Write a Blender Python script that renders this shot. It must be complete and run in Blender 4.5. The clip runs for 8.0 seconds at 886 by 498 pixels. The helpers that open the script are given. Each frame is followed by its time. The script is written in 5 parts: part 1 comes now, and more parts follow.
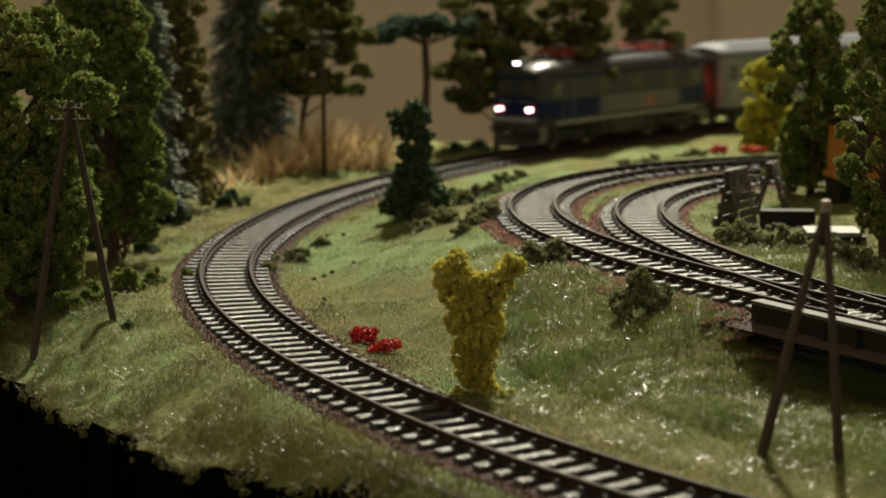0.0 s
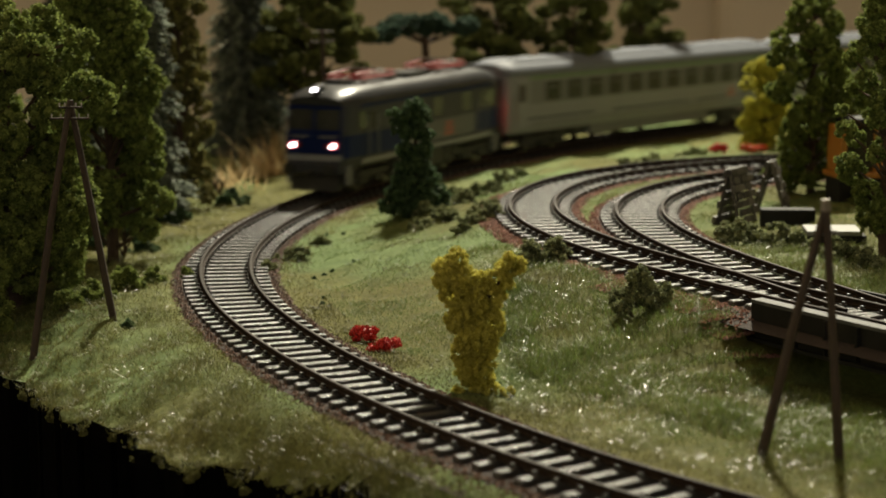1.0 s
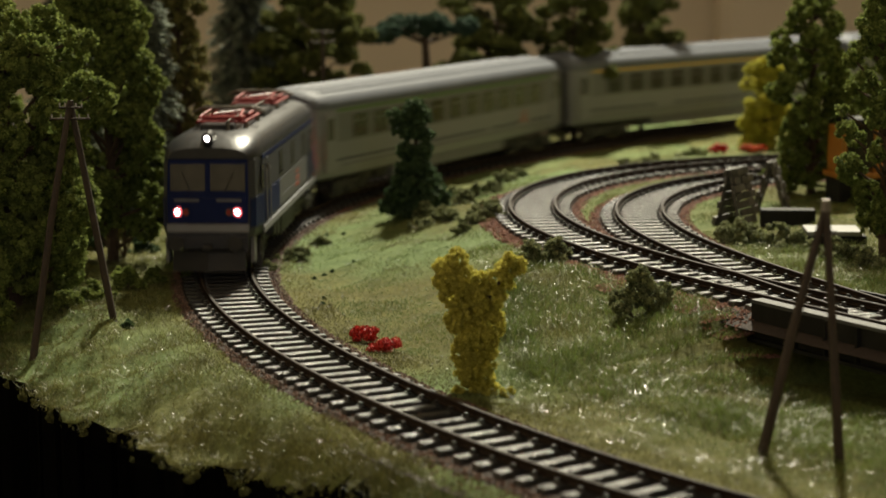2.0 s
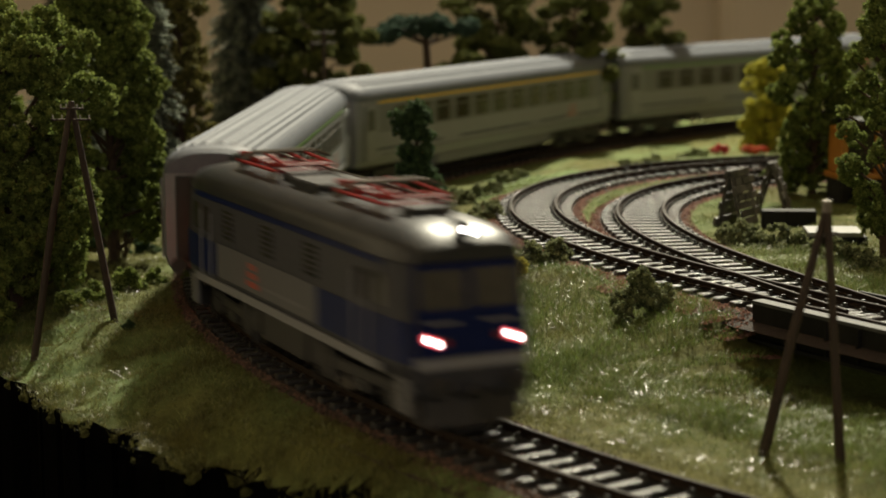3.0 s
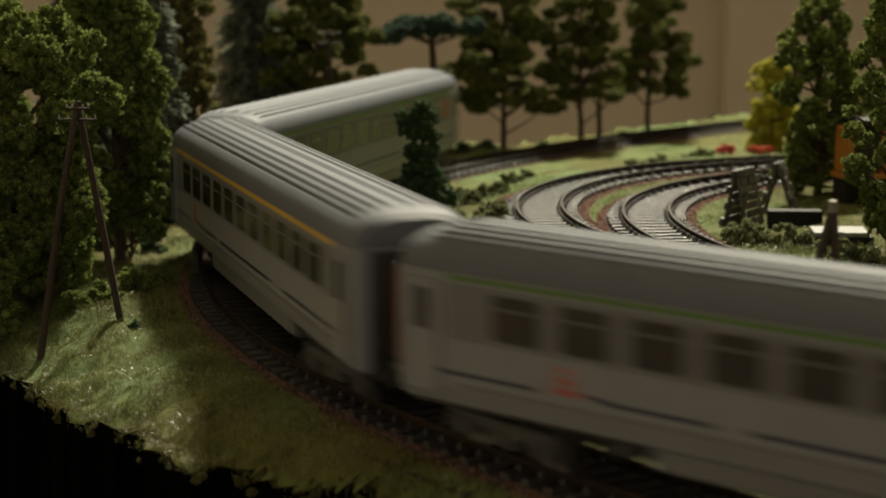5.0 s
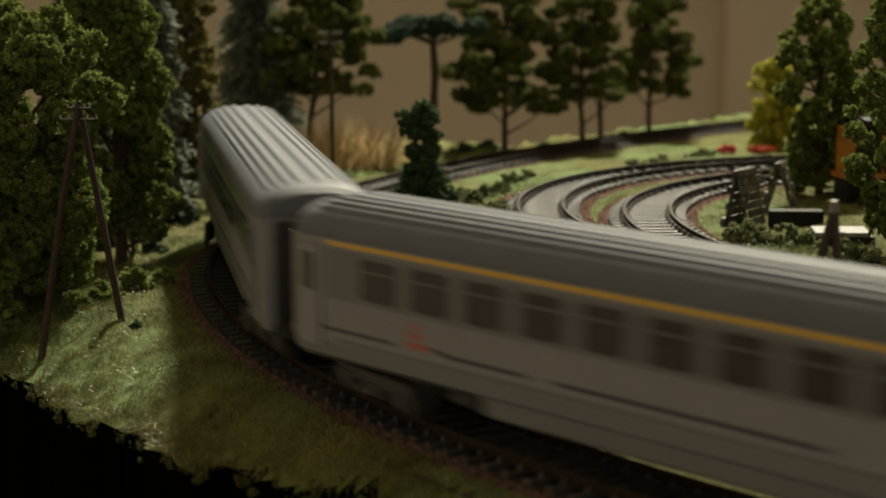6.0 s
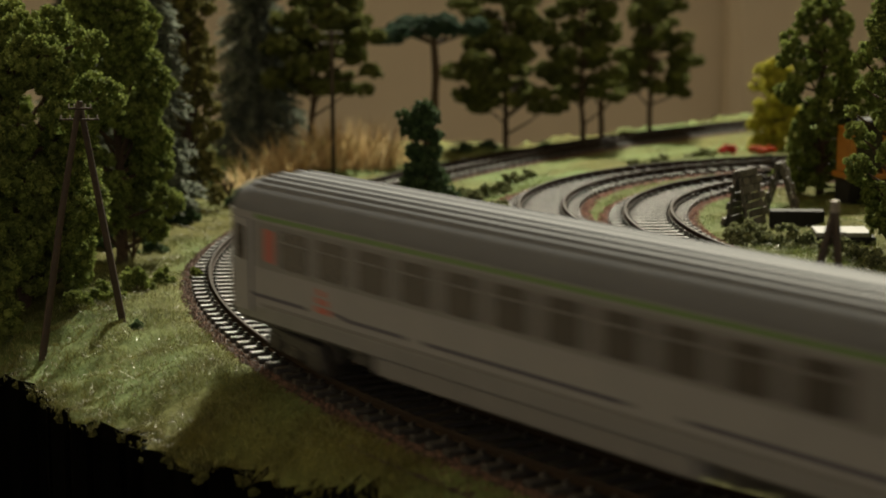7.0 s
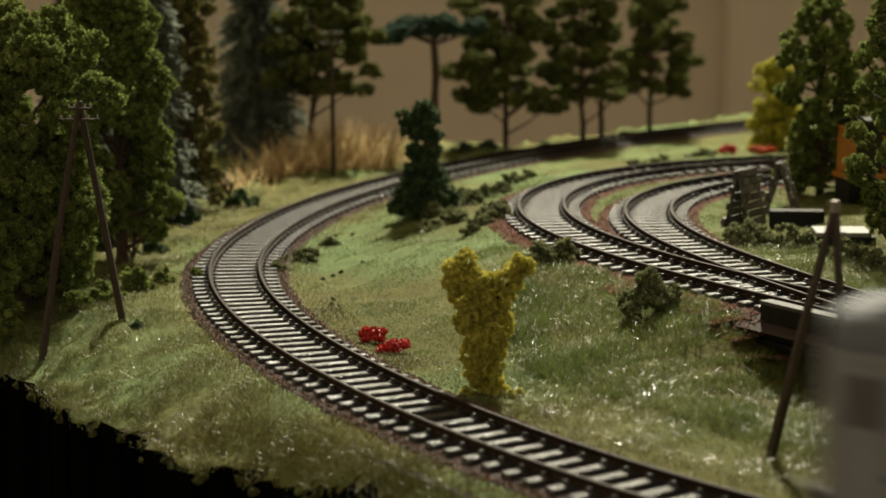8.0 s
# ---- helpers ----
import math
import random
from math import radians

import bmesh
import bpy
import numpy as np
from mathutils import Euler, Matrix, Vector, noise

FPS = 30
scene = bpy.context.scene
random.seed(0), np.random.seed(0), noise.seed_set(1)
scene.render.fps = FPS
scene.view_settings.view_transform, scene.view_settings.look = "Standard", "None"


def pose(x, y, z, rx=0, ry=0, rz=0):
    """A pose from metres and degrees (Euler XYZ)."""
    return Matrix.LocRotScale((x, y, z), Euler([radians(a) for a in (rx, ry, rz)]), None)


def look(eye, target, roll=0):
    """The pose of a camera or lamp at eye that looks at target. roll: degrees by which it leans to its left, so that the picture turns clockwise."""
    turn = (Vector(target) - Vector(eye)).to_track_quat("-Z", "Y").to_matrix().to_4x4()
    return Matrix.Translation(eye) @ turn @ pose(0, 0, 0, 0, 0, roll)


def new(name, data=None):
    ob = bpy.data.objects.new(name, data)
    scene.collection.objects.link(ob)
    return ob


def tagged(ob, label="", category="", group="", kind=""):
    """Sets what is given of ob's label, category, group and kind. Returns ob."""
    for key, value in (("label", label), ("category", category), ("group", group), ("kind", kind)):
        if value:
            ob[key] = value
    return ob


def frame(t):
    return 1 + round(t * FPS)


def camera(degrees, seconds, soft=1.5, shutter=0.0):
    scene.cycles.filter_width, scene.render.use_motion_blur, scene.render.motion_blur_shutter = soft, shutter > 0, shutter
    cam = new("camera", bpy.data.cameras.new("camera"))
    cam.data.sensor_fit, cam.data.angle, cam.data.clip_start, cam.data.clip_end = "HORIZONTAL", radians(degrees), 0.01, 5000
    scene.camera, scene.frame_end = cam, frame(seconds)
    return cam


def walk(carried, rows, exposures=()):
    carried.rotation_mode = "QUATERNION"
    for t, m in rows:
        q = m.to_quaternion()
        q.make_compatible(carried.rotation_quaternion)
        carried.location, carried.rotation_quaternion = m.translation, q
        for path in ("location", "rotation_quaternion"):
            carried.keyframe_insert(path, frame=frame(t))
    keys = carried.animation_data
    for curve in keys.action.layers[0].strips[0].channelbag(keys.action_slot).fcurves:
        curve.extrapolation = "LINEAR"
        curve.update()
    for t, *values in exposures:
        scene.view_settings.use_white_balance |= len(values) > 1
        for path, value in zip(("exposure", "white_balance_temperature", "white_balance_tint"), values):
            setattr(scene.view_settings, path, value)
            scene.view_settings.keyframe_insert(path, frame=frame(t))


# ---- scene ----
cam = camera(24.96, 8.0, soft=1.6, shutter=1.1)
cam.data.dof.use_dof, cam.data.dof.focus_distance, cam.data.dof.aperture_fstop = True, 0.60, 22.0
TILT, ROLL = 90 - 8.778, -0.3


def view(dx, dy=0.0):
    """The camera's pose: it stands still on its support and is turned a hair while filming."""
    return pose(0, 0, 0.1141, 0, 0, dx) @ pose(0, 0, 0, TILT - dy, 0, 0) @ pose(0, 0, 0, 0, 0, ROLL)


DEG = 180 / math.pi / 3542
walk(cam, [(t, view(dx * DEG, dy * DEG)) for t, dx, dy in (
    (0.0, -16, 0), (0.5, -16, 0.5), (1.0, -16, 2.2), (1.5, -16, 2.2), (2.3, -15.5, 1.0), (3.0, -14, 0), (3.5, -11, 0),
    (4.0, -7.5, 0), (4.5, -5, 0), (5.2, -3.2, 0), (6.0, -1.5, 0), (6.5, 0, 0), (7.2, 0, 0), (8.0, 0, 0))],
    exposures=[(0.0, 0.06), (1.5, 0.04), (3.0, -0.04), (4.0, -0.1), (6.5, -0.07), (7.3, 0.0), (8.0, 0.12)])

# ---------------------------------------------------------------- light
world = bpy.data.worlds.new("room_dark")
scene.world = world
world.use_nodes = True
world.node_tree.nodes["Background"].inputs["Color"].default_value = (0.02, 0.018, 0.015, 1)
world.node_tree.nodes["Background"].inputs["Strength"].default_value = 0.3


def lamp(name, eye, target, size, watts, colour):
    data = bpy.data.lights.new(name, "AREA")
    data.shape, data.size, data.energy, data.color = "DISK", size, watts, colour
    ob = new(name, data)
    ob.matrix_basis = look(eye, target)
    return ob


lamp("room_lamp", (0.27, 2.00, 1.30), (0.0, 0.70, 0.0), 0.15, 78.0, (1.0, 0.93, 0.71))
# Unseen fill lamp behind the camera, added to brighten the sides facing it.
lamp("front_fill", (0.60, -2.45, 0.70), (0.0, 0.8, 0.0), 0.70, 4.8, (1.0, 0.93, 0.90))

# ---------------------------------------------------------------- helpers
MM = 0.001
RNG = np.random.default_rng(7)


def fast_mesh(name, verts, faces, mats, mat_index=None, smooth=False):
    """A mesh from arrays; verts in millimetres, faces all of one size."""
    verts, faces = np.asarray(verts, np.float32) * MM, np.asarray(faces, np.int32)
    me = bpy.data.meshes.new(name)
    n, k = faces.shape
    me.vertices.add(len(verts))
    me.vertices.foreach_set("co", verts.ravel())
    me.loops.add(n * k)
    me.loops.foreach_set("vertex_index", faces.ravel())
    me.polygons.add(n)
    me.polygons.foreach_set("loop_start", np.arange(0, n * k, k, dtype=np.int32))
    me.polygons.foreach_set("use_smooth", np.broadcast_to(np.asarray(smooth, bool), (n,)).copy())
    if mat_index is not None:
        me.polygons.foreach_set("material_index", np.asarray(mat_index, np.int32))
    me.update(calc_edges=True)
    me.validate()
    for m in (mats if isinstance(mats, (list, tuple)) else [mats]):
        me.materials.append(m)
    return me


def bm_mesh(name, bm, material, smooth=False):
    me = bpy.data.meshes.new(name)
    bmesh.ops.recalc_face_normals(bm, faces=bm.faces)
    bmesh.ops.scale(bm, vec=(MM, MM, MM), verts=bm.verts)
    if smooth:
        for f in bm.faces:
            f.smooth = True
        for e in bm.edges:
            if len(e.link_faces) == 2 and e.calc_face_angle(0) > 0.7:
                e.smooth = False
    bm.to_mesh(me)
    bm.free()
    me.materials.append(material)
    return me


def part(name, bm, material, parent, label="", smooth=False, at=None):
    """One mesh object under a thing or under a part."""
    me = bm if isinstance(bm, bpy.types.Mesh) else bm_mesh(name, bm, material, smooth)
    ob = new(name, me)
    ob.parent = parent
    if at is not None:
        ob.matrix_basis = at
    return tagged(ob, label)


def thing(name, label, category, m=None, group="", kind=""):
    ob = new(name)
    ob.empty_display_size = 0.01
    if m is not None:
        ob.matrix_basis = m
    return tagged(ob, label, category, group, kind)


def mm(x, y, z, rx=0, ry=0, rz=0):
    return pose(x * MM, y * MM, z * MM, rx, ry, rz)


def box(bm, x0, x1, y0, y1, z0, z1, bevel=0.0, m=None):
    t = Matrix.Translation(((x0 + x1) / 2, (y0 + y1) / 2, (z0 + z1) / 2)) @ Matrix.Diagonal((x1 - x0, y1 - y0, z1 - z0, 1))
    made = bmesh.ops.create_cube(bm, size=1, matrix=(m @ t) if m is not None else t)
    if bevel:
        edges = list({e for v in made["verts"] for e in v.link_edges})
        bmesh.ops.bevel(bm, geom=edges, offset=bevel, segments=1, affect="EDGES")
    return bm


def rod(bm, a, b, r0, r1=None, sides=8):
    a, b = Vector(a), Vector(b)
    d = b - a
    m = Matrix.Translation((a + b) / 2) @ d.to_track_quat("Z", "Y").to_matrix().to_4x4()
    bmesh.ops.create_cone(bm, cap_ends=True, segments=sides, radius1=r0, radius2=r0 if r1 is None else r1, depth=d.length, matrix=m)
    return bm


def loft(bm, rings, caps=True):
    """Skins closed rings of equal length."""
    rows = [[bm.verts.new(p) for p in ring] for ring in rings]
    n = len(rows[0])
    for a, b in zip(rows, rows[1:]):
        for i in range(n):
            bm.faces.new((a[i], a[(i + 1) % n], b[(i + 1) % n], b[i]))
    if caps:
        bm.faces.new(rows[0])
        bm.faces.new(rows[-1][::-1])
    return bm


def bm_new():
    return bmesh.new()


# ---------------------------------------------------------------- materials
def material(name, dark, light, scale=300.0, rough=0.7, bump=0.15, metal=0.0, fine=4.0, spread=0.5, emit=None, per_object=0.0,
             per_island=0.0, spec=0.5, patch=None, coat=0.0, transmit=0.0, leaf=0.0):
    """A surface with two scales of noise. dark, light: base colours; scale: noise cells a metre; fine: the second, finer scale."""
    mat = bpy.data.materials.new(name)
    mat.use_nodes = True
    nt = mat.node_tree
    b = nt.nodes["Principled BSDF"]
    link = nt.links.new
    co = nt.nodes.new("ShaderNodeTexCoord").outputs["Object"]
    if per_island or patch:
        co = nt.nodes.new("ShaderNodeNewGeometry").outputs["Position"]

    def noise_node(s, detail=4.0):
        n = nt.nodes.new("ShaderNodeTexNoise")
        n.inputs["Scale"].default_value, n.inputs["Detail"].default_value = s, detail
        link(co, n.inputs["Vector"])
        return n

    n1, n2 = noise_node(scale), noise_node(scale * fine, 6.0)
    mix = nt.nodes.new("ShaderNodeMath")
    mix.operation = "MULTIPLY_ADD"
    mix.inputs[1].default_value = 0.45
    link(n2.outputs["Fac"], mix.inputs[0])
    add = nt.nodes.new("ShaderNodeMath")
    add.operation = "MULTIPLY"
    add.inputs[1].default_value = 0.55
    link(n1.outputs["Fac"], add.inputs[0])
    link(add.outputs[0], mix.inputs[2])
    fac = mix.outputs[0]
    for amount, kind, out in ((per_object, "ShaderNodeObjectInfo", "Random"), (per_island, "ShaderNodeNewGeometry", "Random Per Island")):
        if amount:
            src = nt.nodes.new(kind).outputs[out]
            m2 = nt.nodes.new("ShaderNodeMath")
            m2.operation = "MULTIPLY_ADD"
            m2.inputs[1].default_value = amount
            link(src, m2.inputs[0])
            m3 = nt.nodes.new("ShaderNodeMath")
            m3.operation = "ADD"
            m3.inputs[1].default_value = -amount / 2
            link(fac, m2.inputs[2])
            link(m2.outputs[0], m3.inputs[0])
            fac = m3.outputs[0]
    ramp = nt.nodes.new("ShaderNodeValToRGB")
    ramp.color_ramp.elements[0].position, ramp.color_ramp.elements[1].position = 0.5 - spread / 2, 0.5 + spread / 2
    ramp.color_ramp.elements[0].color, ramp.color_ramp.elements[1].color = (*dark, 1), (*light, 1)
    link(fac, ramp.inputs["Fac"])
    colour = ramp.outputs["Color"]
    if patch:
        # patch: second colour pair, cells a metre, in large uneven patches
        pd, pl, ps, lo, hi = patch
        n3 = noise_node(ps, 3.0)
        r2 = nt.nodes.new("ShaderNodeValToRGB")
        r2.color_ramp.elements[0].position, r2.color_ramp.elements[1].position = 0.5 - spread / 2, 0.5 + spread / 2
        r2.color_ramp.elements[0].color, r2.color_ramp.elements[1].color = (*pd, 1), (*pl, 1)
        link(fac, r2.inputs["Fac"])
        sel = nt.nodes.new("ShaderNodeMapRange")
        sel.inputs["From Min"].default_value, sel.inputs["From Max"].default_value = lo, hi
        link(n3.outputs["Fac"], sel.inputs["Value"])
        mx = nt.nodes.new("ShaderNodeMix")
        mx.data_type = "RGBA"
        link(sel.outputs[0], mx.inputs["Factor"])
        link(colour, mx.inputs["A"])
        link(r2.outputs["Color"], mx.inputs["B"])
        colour = mx.outputs["Result"]
    link(colour, b.inputs["Base Color"])
    b.inputs["Roughness"].default_value, b.inputs["Metallic"].default_value = rough, metal
    b.inputs["Specular IOR Level"].default_value = spec
    b.inputs["Coat Weight"].default_value = coat
    b.inputs["Transmission Weight"].default_value = transmit
    if not transmit:
        rr = nt.nodes.new("ShaderNodeMapRange")
        rr.inputs["To Min"].default_value, rr.inputs["To Max"].default_value = max(rough - 0.12, 0.03), min(rough + 0.12, 1)
        link(n2.outputs["Fac"], rr.inputs["Value"])
        link(rr.outputs[0], b.inputs["Roughness"])
    if bump:
        bn = nt.nodes.new("ShaderNodeBump")
        bn.inputs["Strength"].default_value, bn.inputs["Distance"].default_value = bump, 0.0006
        link(n2.outputs["Fac"], bn.inputs["Height"])
        link(bn.outputs["Normal"], b.inputs["Normal"])
    if leaf:
        # light that comes through thin fibres and foam
        tr = nt.nodes.new("ShaderNodeBsdfTranslucent")
        link(colour, tr.inputs["Color"])
        ms = nt.nodes.new("ShaderNodeMixShader")
        ms.inputs[0].default_value = leaf
        link(b.outputs[0], ms.inputs[1])
        link(tr.outputs[0], ms.inputs[2])
        link(ms.outputs[0], nt.nodes["Material Output"].inputs["Surface"])
    if emit:
        b.inputs["Emission Color"].default_value, b.inputs["Emission Strength"].default_value = (*emit[0], 1), emit[1]
    return mat


WALL = material("wall_paint", (0.72, 0.635, 0.51), (0.77, 0.68, 0.55), 6, 0.85, 0.05, spread=0.6)
SOIL = material("grass_mat", (0.060, 0.060, 0.016), (0.145, 0.138, 0.040), 160, 0.95, 0.6, spread=0.45, spec=0.15,
                patch=((0.075, 0.115, 0.04), (0.155, 0.21, 0.08), 9, 0.45, 0.6))
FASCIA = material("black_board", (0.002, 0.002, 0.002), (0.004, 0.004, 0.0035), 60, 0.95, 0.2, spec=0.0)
BALLAST = material("ballast_stone", (0.05, 0.027, 0.019), (0.165, 0.092, 0.066), 700, 0.8, 0.3, per_island=0.7)
BED = material("ballast_bed", (0.016, 0.011, 0.009), (0.06, 0.038, 0.03), 900, 0.9, 0.8)
RAIL = material("rail_steel", (0.020, 0.014, 0.010), (0.042, 0.029, 0.021), 500, 0.75, 0.1, spec=0.06)
REDSTONE = material("red_ballast_stone", (0.12, 0.050, 0.036), (0.32, 0.155, 0.115), 700, 0.8, 0.3, per_island=0.7)
RAILTOP = material("rail_head", (0.018, 0.013, 0.010), (0.038, 0.027, 0.021), 300, 0.65, 0.08, spec=0.12)
SLEEPER = material("sleeper_plastic", (0.010, 0.009, 0.008), (0.026, 0.023, 0.021), 480, 0.32, 1.0, per_object=0.5, spec=0.75)

# ---------------------------------------------------------------- tracks
class Track:
    """A centre line in plan, in millimetres, from a start, a heading and the curvature at even steps."""

    def __init__(self, x0, y0, th, ks, step, first, z):
        ds = 2.0
        n = len(ks)
        s = np.arange(first * step, (first + n - 1) * step + ds / 2, ds)
        k = np.interp(s, (np.arange(n) + first) * step, ks)
        i0 = int(np.argmin(np.abs(s)))
        a = np.concatenate([[0], np.cumsum((k[1:] + k[:-1]) / 2 * ds)])
        a = th + a - a[i0]
        x = np.concatenate([[0], np.cumsum(np.cos((a[1:] + a[:-1]) / 2) * ds)])
        y = np.concatenate([[0], np.cumsum(np.sin((a[1:] + a[:-1]) / 2) * ds)])
        self.s, self.x, self.y, self.a, self.z = s, x0 + x - x[i0], y0 + y - y[i0], a, z

    def at(self, s):
        i = 0 if s < self.s[0] else -1
        x, y, a = (np.interp(s, self.s, v) for v in (self.x, self.y, self.a))
        over = s - self.s[i] if (s < self.s[0] or s > self.s[-1]) else 0.0
        return np.array([x + over * math.cos(a), y + over * math.sin(a)]), a

    def signed(self, px, py, step=4):
        """Distance of points to the line; positive on the inner side of the bend. Also the station."""
        cx, cy, ca, cs = self.x[::step], self.y[::step], self.a[::step], self.s[::step]
        d2 = (px[:, None] - cx) ** 2 + (py[:, None] - cy) ** 2
        i = d2.argmin(1)
        side = (px - cx[i]) * np.sin(ca[i]) - (py - cy[i]) * np.cos(ca[i])
        return np.sqrt(d2[np.arange(len(px)), i]) * np.sign(side), cs[i]


MAIN = Track(-10.272, 498.75, 2.051, (0, 0, 0, 0, 0, 0, 0, 0, 0.00004, -0.00067, -0.00152, -0.0021, -0.00147, -0.00165, -0.00262, -0.00166, -0.00177, -0.00109,
                                      -0.00103, -0.00097, -0.00045, -0.00007, 0, 0, 0, 0, 0, 0, 0), 110, -12, 0.0)
SIDING = Track(93.4, 587.2, 2.072, (-0.0003, -0.0003, -0.0003, -0.0006, -0.00101, -0.00205, -0.00317, -0.00435, -0.00523, -0.00594, -0.0065, -0.00693,
                                    -0.00727, -0.0074), 60, -4, 12.5)
BRANCH = Track(105.7, 596.0, 1.884, (-0.0001, -0.00043, -0.00183, -0.00347, -0.00531, -0.00665, -0.00767, -0.0085, -0.0090, -0.0092), 60, -1, 12.5)

# outline of the layout board in plan
EDGE = [(520, -60), (400, 20), (200, 196), (60, 340), (4, 408), (-17, 448), (-25, 458), (-31, 466), (-42, 475), (-48, 484), (-56, 491),
        (-62, 485), (-69, 490), (-77, 512), (-85, 530), (-95, 532), (-105, 549), (-116, 567), (-131, 591), (-205, 685), (-330, 790), (-360, 1190),
        (-90, 1130), (40, 1168), (130, 1262), (230, 1395), (420, 1520), (760, 1520), (760, -60)]


def inside(px, py, poly=EDGE):
    ok = np.zeros(len(px), bool)
    for (x0, y0), (x1, y1) in zip(poly, poly[1:] + poly[:1]):
        if y0 != y1:
            ok ^= ((y0 > py) != (y1 > py)) & (px < (x1 - x0) * (py - y0) / (y1 - y0) + x0)
    return ok


def wave(px, py, cell, seed):
    """Smooth uneven height, about -1 to 1."""
    r = np.random.default_rng(seed)
    out = np.zeros(len(px))
    for i in range(7):
        a, p, f = r.uniform(0, 6.283), r.uniform(0, 6.283), r.uniform(0.6, 1.7) / cell
        out += np.sin((px * math.cos(a) + py * math.sin(a)) * 6.283 * f + p)
    return out / 3.2


def smooth(a, b, v):
    t = np.clip((v - a) / (b - a), 0, 1)
    return t * t * (3 - 2 * t)


def edge_distance(px, py):
    best = np.full(len(px), 1e9)
    pts = EDGE[:22]
    for (x0, y0), (x1, y1) in zip(pts, pts[1:]):
        dx, dy = x1 - x0, y1 - y0
        t = np.clip(((px - x0) * dx + (py - y0) * dy) / (dx * dx + dy * dy), 0, 1)
        best = np.minimum(best, np.hypot(px - x0 - t * dx, py - y0 - t * dy))
    return best


def ground(px, py):
    """Height of the ground in millimetres."""
    px, py = np.atleast_1d(np.asarray(px, float)), np.atleast_1d(np.asarray(py, float))
    dm, sm = MAIN.signed(px, py)
    da, sa = SIDING.signed(px, py)
    db, sb = BRANCH.signed(px, py)
    near_up = np.minimum(np.where(da > 0, 0, -da), 1e9)
    up = np.minimum(np.abs(da), np.abs(db))
    w = np.clip(np.abs(dm) - 17, 0, None) / (np.clip(np.abs(dm) - 17, 0, None) + np.clip(near_up - 16, 0, None) + 1e-6)
    top = 8.3 - 15.5 * smooth(-8, -52, sa) * (1 - smooth(60, 110, np.abs(da)))
    z = np.where(dm > 0, -4.2 + (top + 4.2) * smooth(0.1, 1.0, w), -4.2)
    z = np.where((dm > 0) & (da >= 0), top, z)
    # rolling meadow, calm beside the tracks
    calm = smooth(17, 40, np.minimum(np.abs(dm), up))
    z += calm * (1.6 * wave(px, py, 90, 3) + 0.7 * wave(px, py, 28, 4))
    # bank to the front edge of the board
    e = edge_distance(px, py)
    z -= (7.5 * (1 - smooth(0, 46, e)) + 5.0 * (1 - smooth(0, 17, e))) * smooth(18, 40, np.abs(dm))
    # hummocks on the front bank
    z += np.where(dm < 0, smooth(26, 46, -dm) * (1.3 * wave(px, py, 24, 61) + 0.8 * wave(px, py, 11, 62)), 0)
    z += np.where(dm < 0, 4.0 * smooth(45, 120, -dm) * smooth(30, 120, e), 0)
    # hollow under the girder bridge
    hollow = (1 - smooth(18, 27, np.abs(da))) * smooth(-24, -44, sa) * smooth(22, 45, dm)
    z -= hollow * 6
    return z


def terrain():
    step = 4.0
    xs, ys = np.arange(-364, 764, step), np.arange(-64, 1524, step)
    gx, gy = np.meshgrid(xs, ys)
    jx = gx.ravel() + RNG.uniform(-1.2, 1.2, gx.size)
    jy = gy.ravel() + RNG.uniform(-1.2, 1.2, gx.size)
    z = np.concatenate([ground(jx[i:i + 20000], jy[i:i + 20000]) for i in range(0, gx.size, 20000)])
    nx, ny = len(xs), len(ys)
    i = np.arange(nx * ny).reshape(ny, nx)
    quads = np.stack([i[:-1, :-1], i[:-1, 1:], i[1:, 1:], i[1:, :-1]], -1).reshape(-1, 4)
    cx, cy = jx[quads].mean(1), jy[quads].mean(1)
    quads = quads[inside(cx + 3 * wave(cx, cy, 21, 9), cy + 3 * wave(cx, cy, 17, 10))]
    verts = np.stack([jx, jy, z], 1)
    # rim: drop a skirt from every open edge
    ed = np.concatenate([quads[:, [k, (k + 1) % 4]] for k in range(4)])
    key = np.sort(ed, 1)
    u, first, count = np.unique(key[:, 0].astype(np.int64) * (nx * ny) + key[:, 1], return_index=True, return_counts=True)
    rim = ed[first[count == 1]]
    low = verts[rim.ravel()].copy()
    low[:, 2] = -95
    base = len(verts)
    j = base + np.arange(len(low)).reshape(-1, 2)
    skirt = np.stack([rim[:, 1], rim[:, 0], j[:, 0], j[:, 1]], 1)
    allv = np.concatenate([verts, low])
    faces = np.concatenate([quads, skirt])
    used = np.unique(faces)
    remap = np.zeros(len(allv), int)
    remap[used] = np.arange(len(used))
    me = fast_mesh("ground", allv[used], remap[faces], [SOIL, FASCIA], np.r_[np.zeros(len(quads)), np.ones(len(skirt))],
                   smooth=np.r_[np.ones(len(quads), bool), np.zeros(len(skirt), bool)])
    tagged(new("ground", me), "green and straw-coloured grass mat over a black board edge", "ground", kind="structure")


terrain()


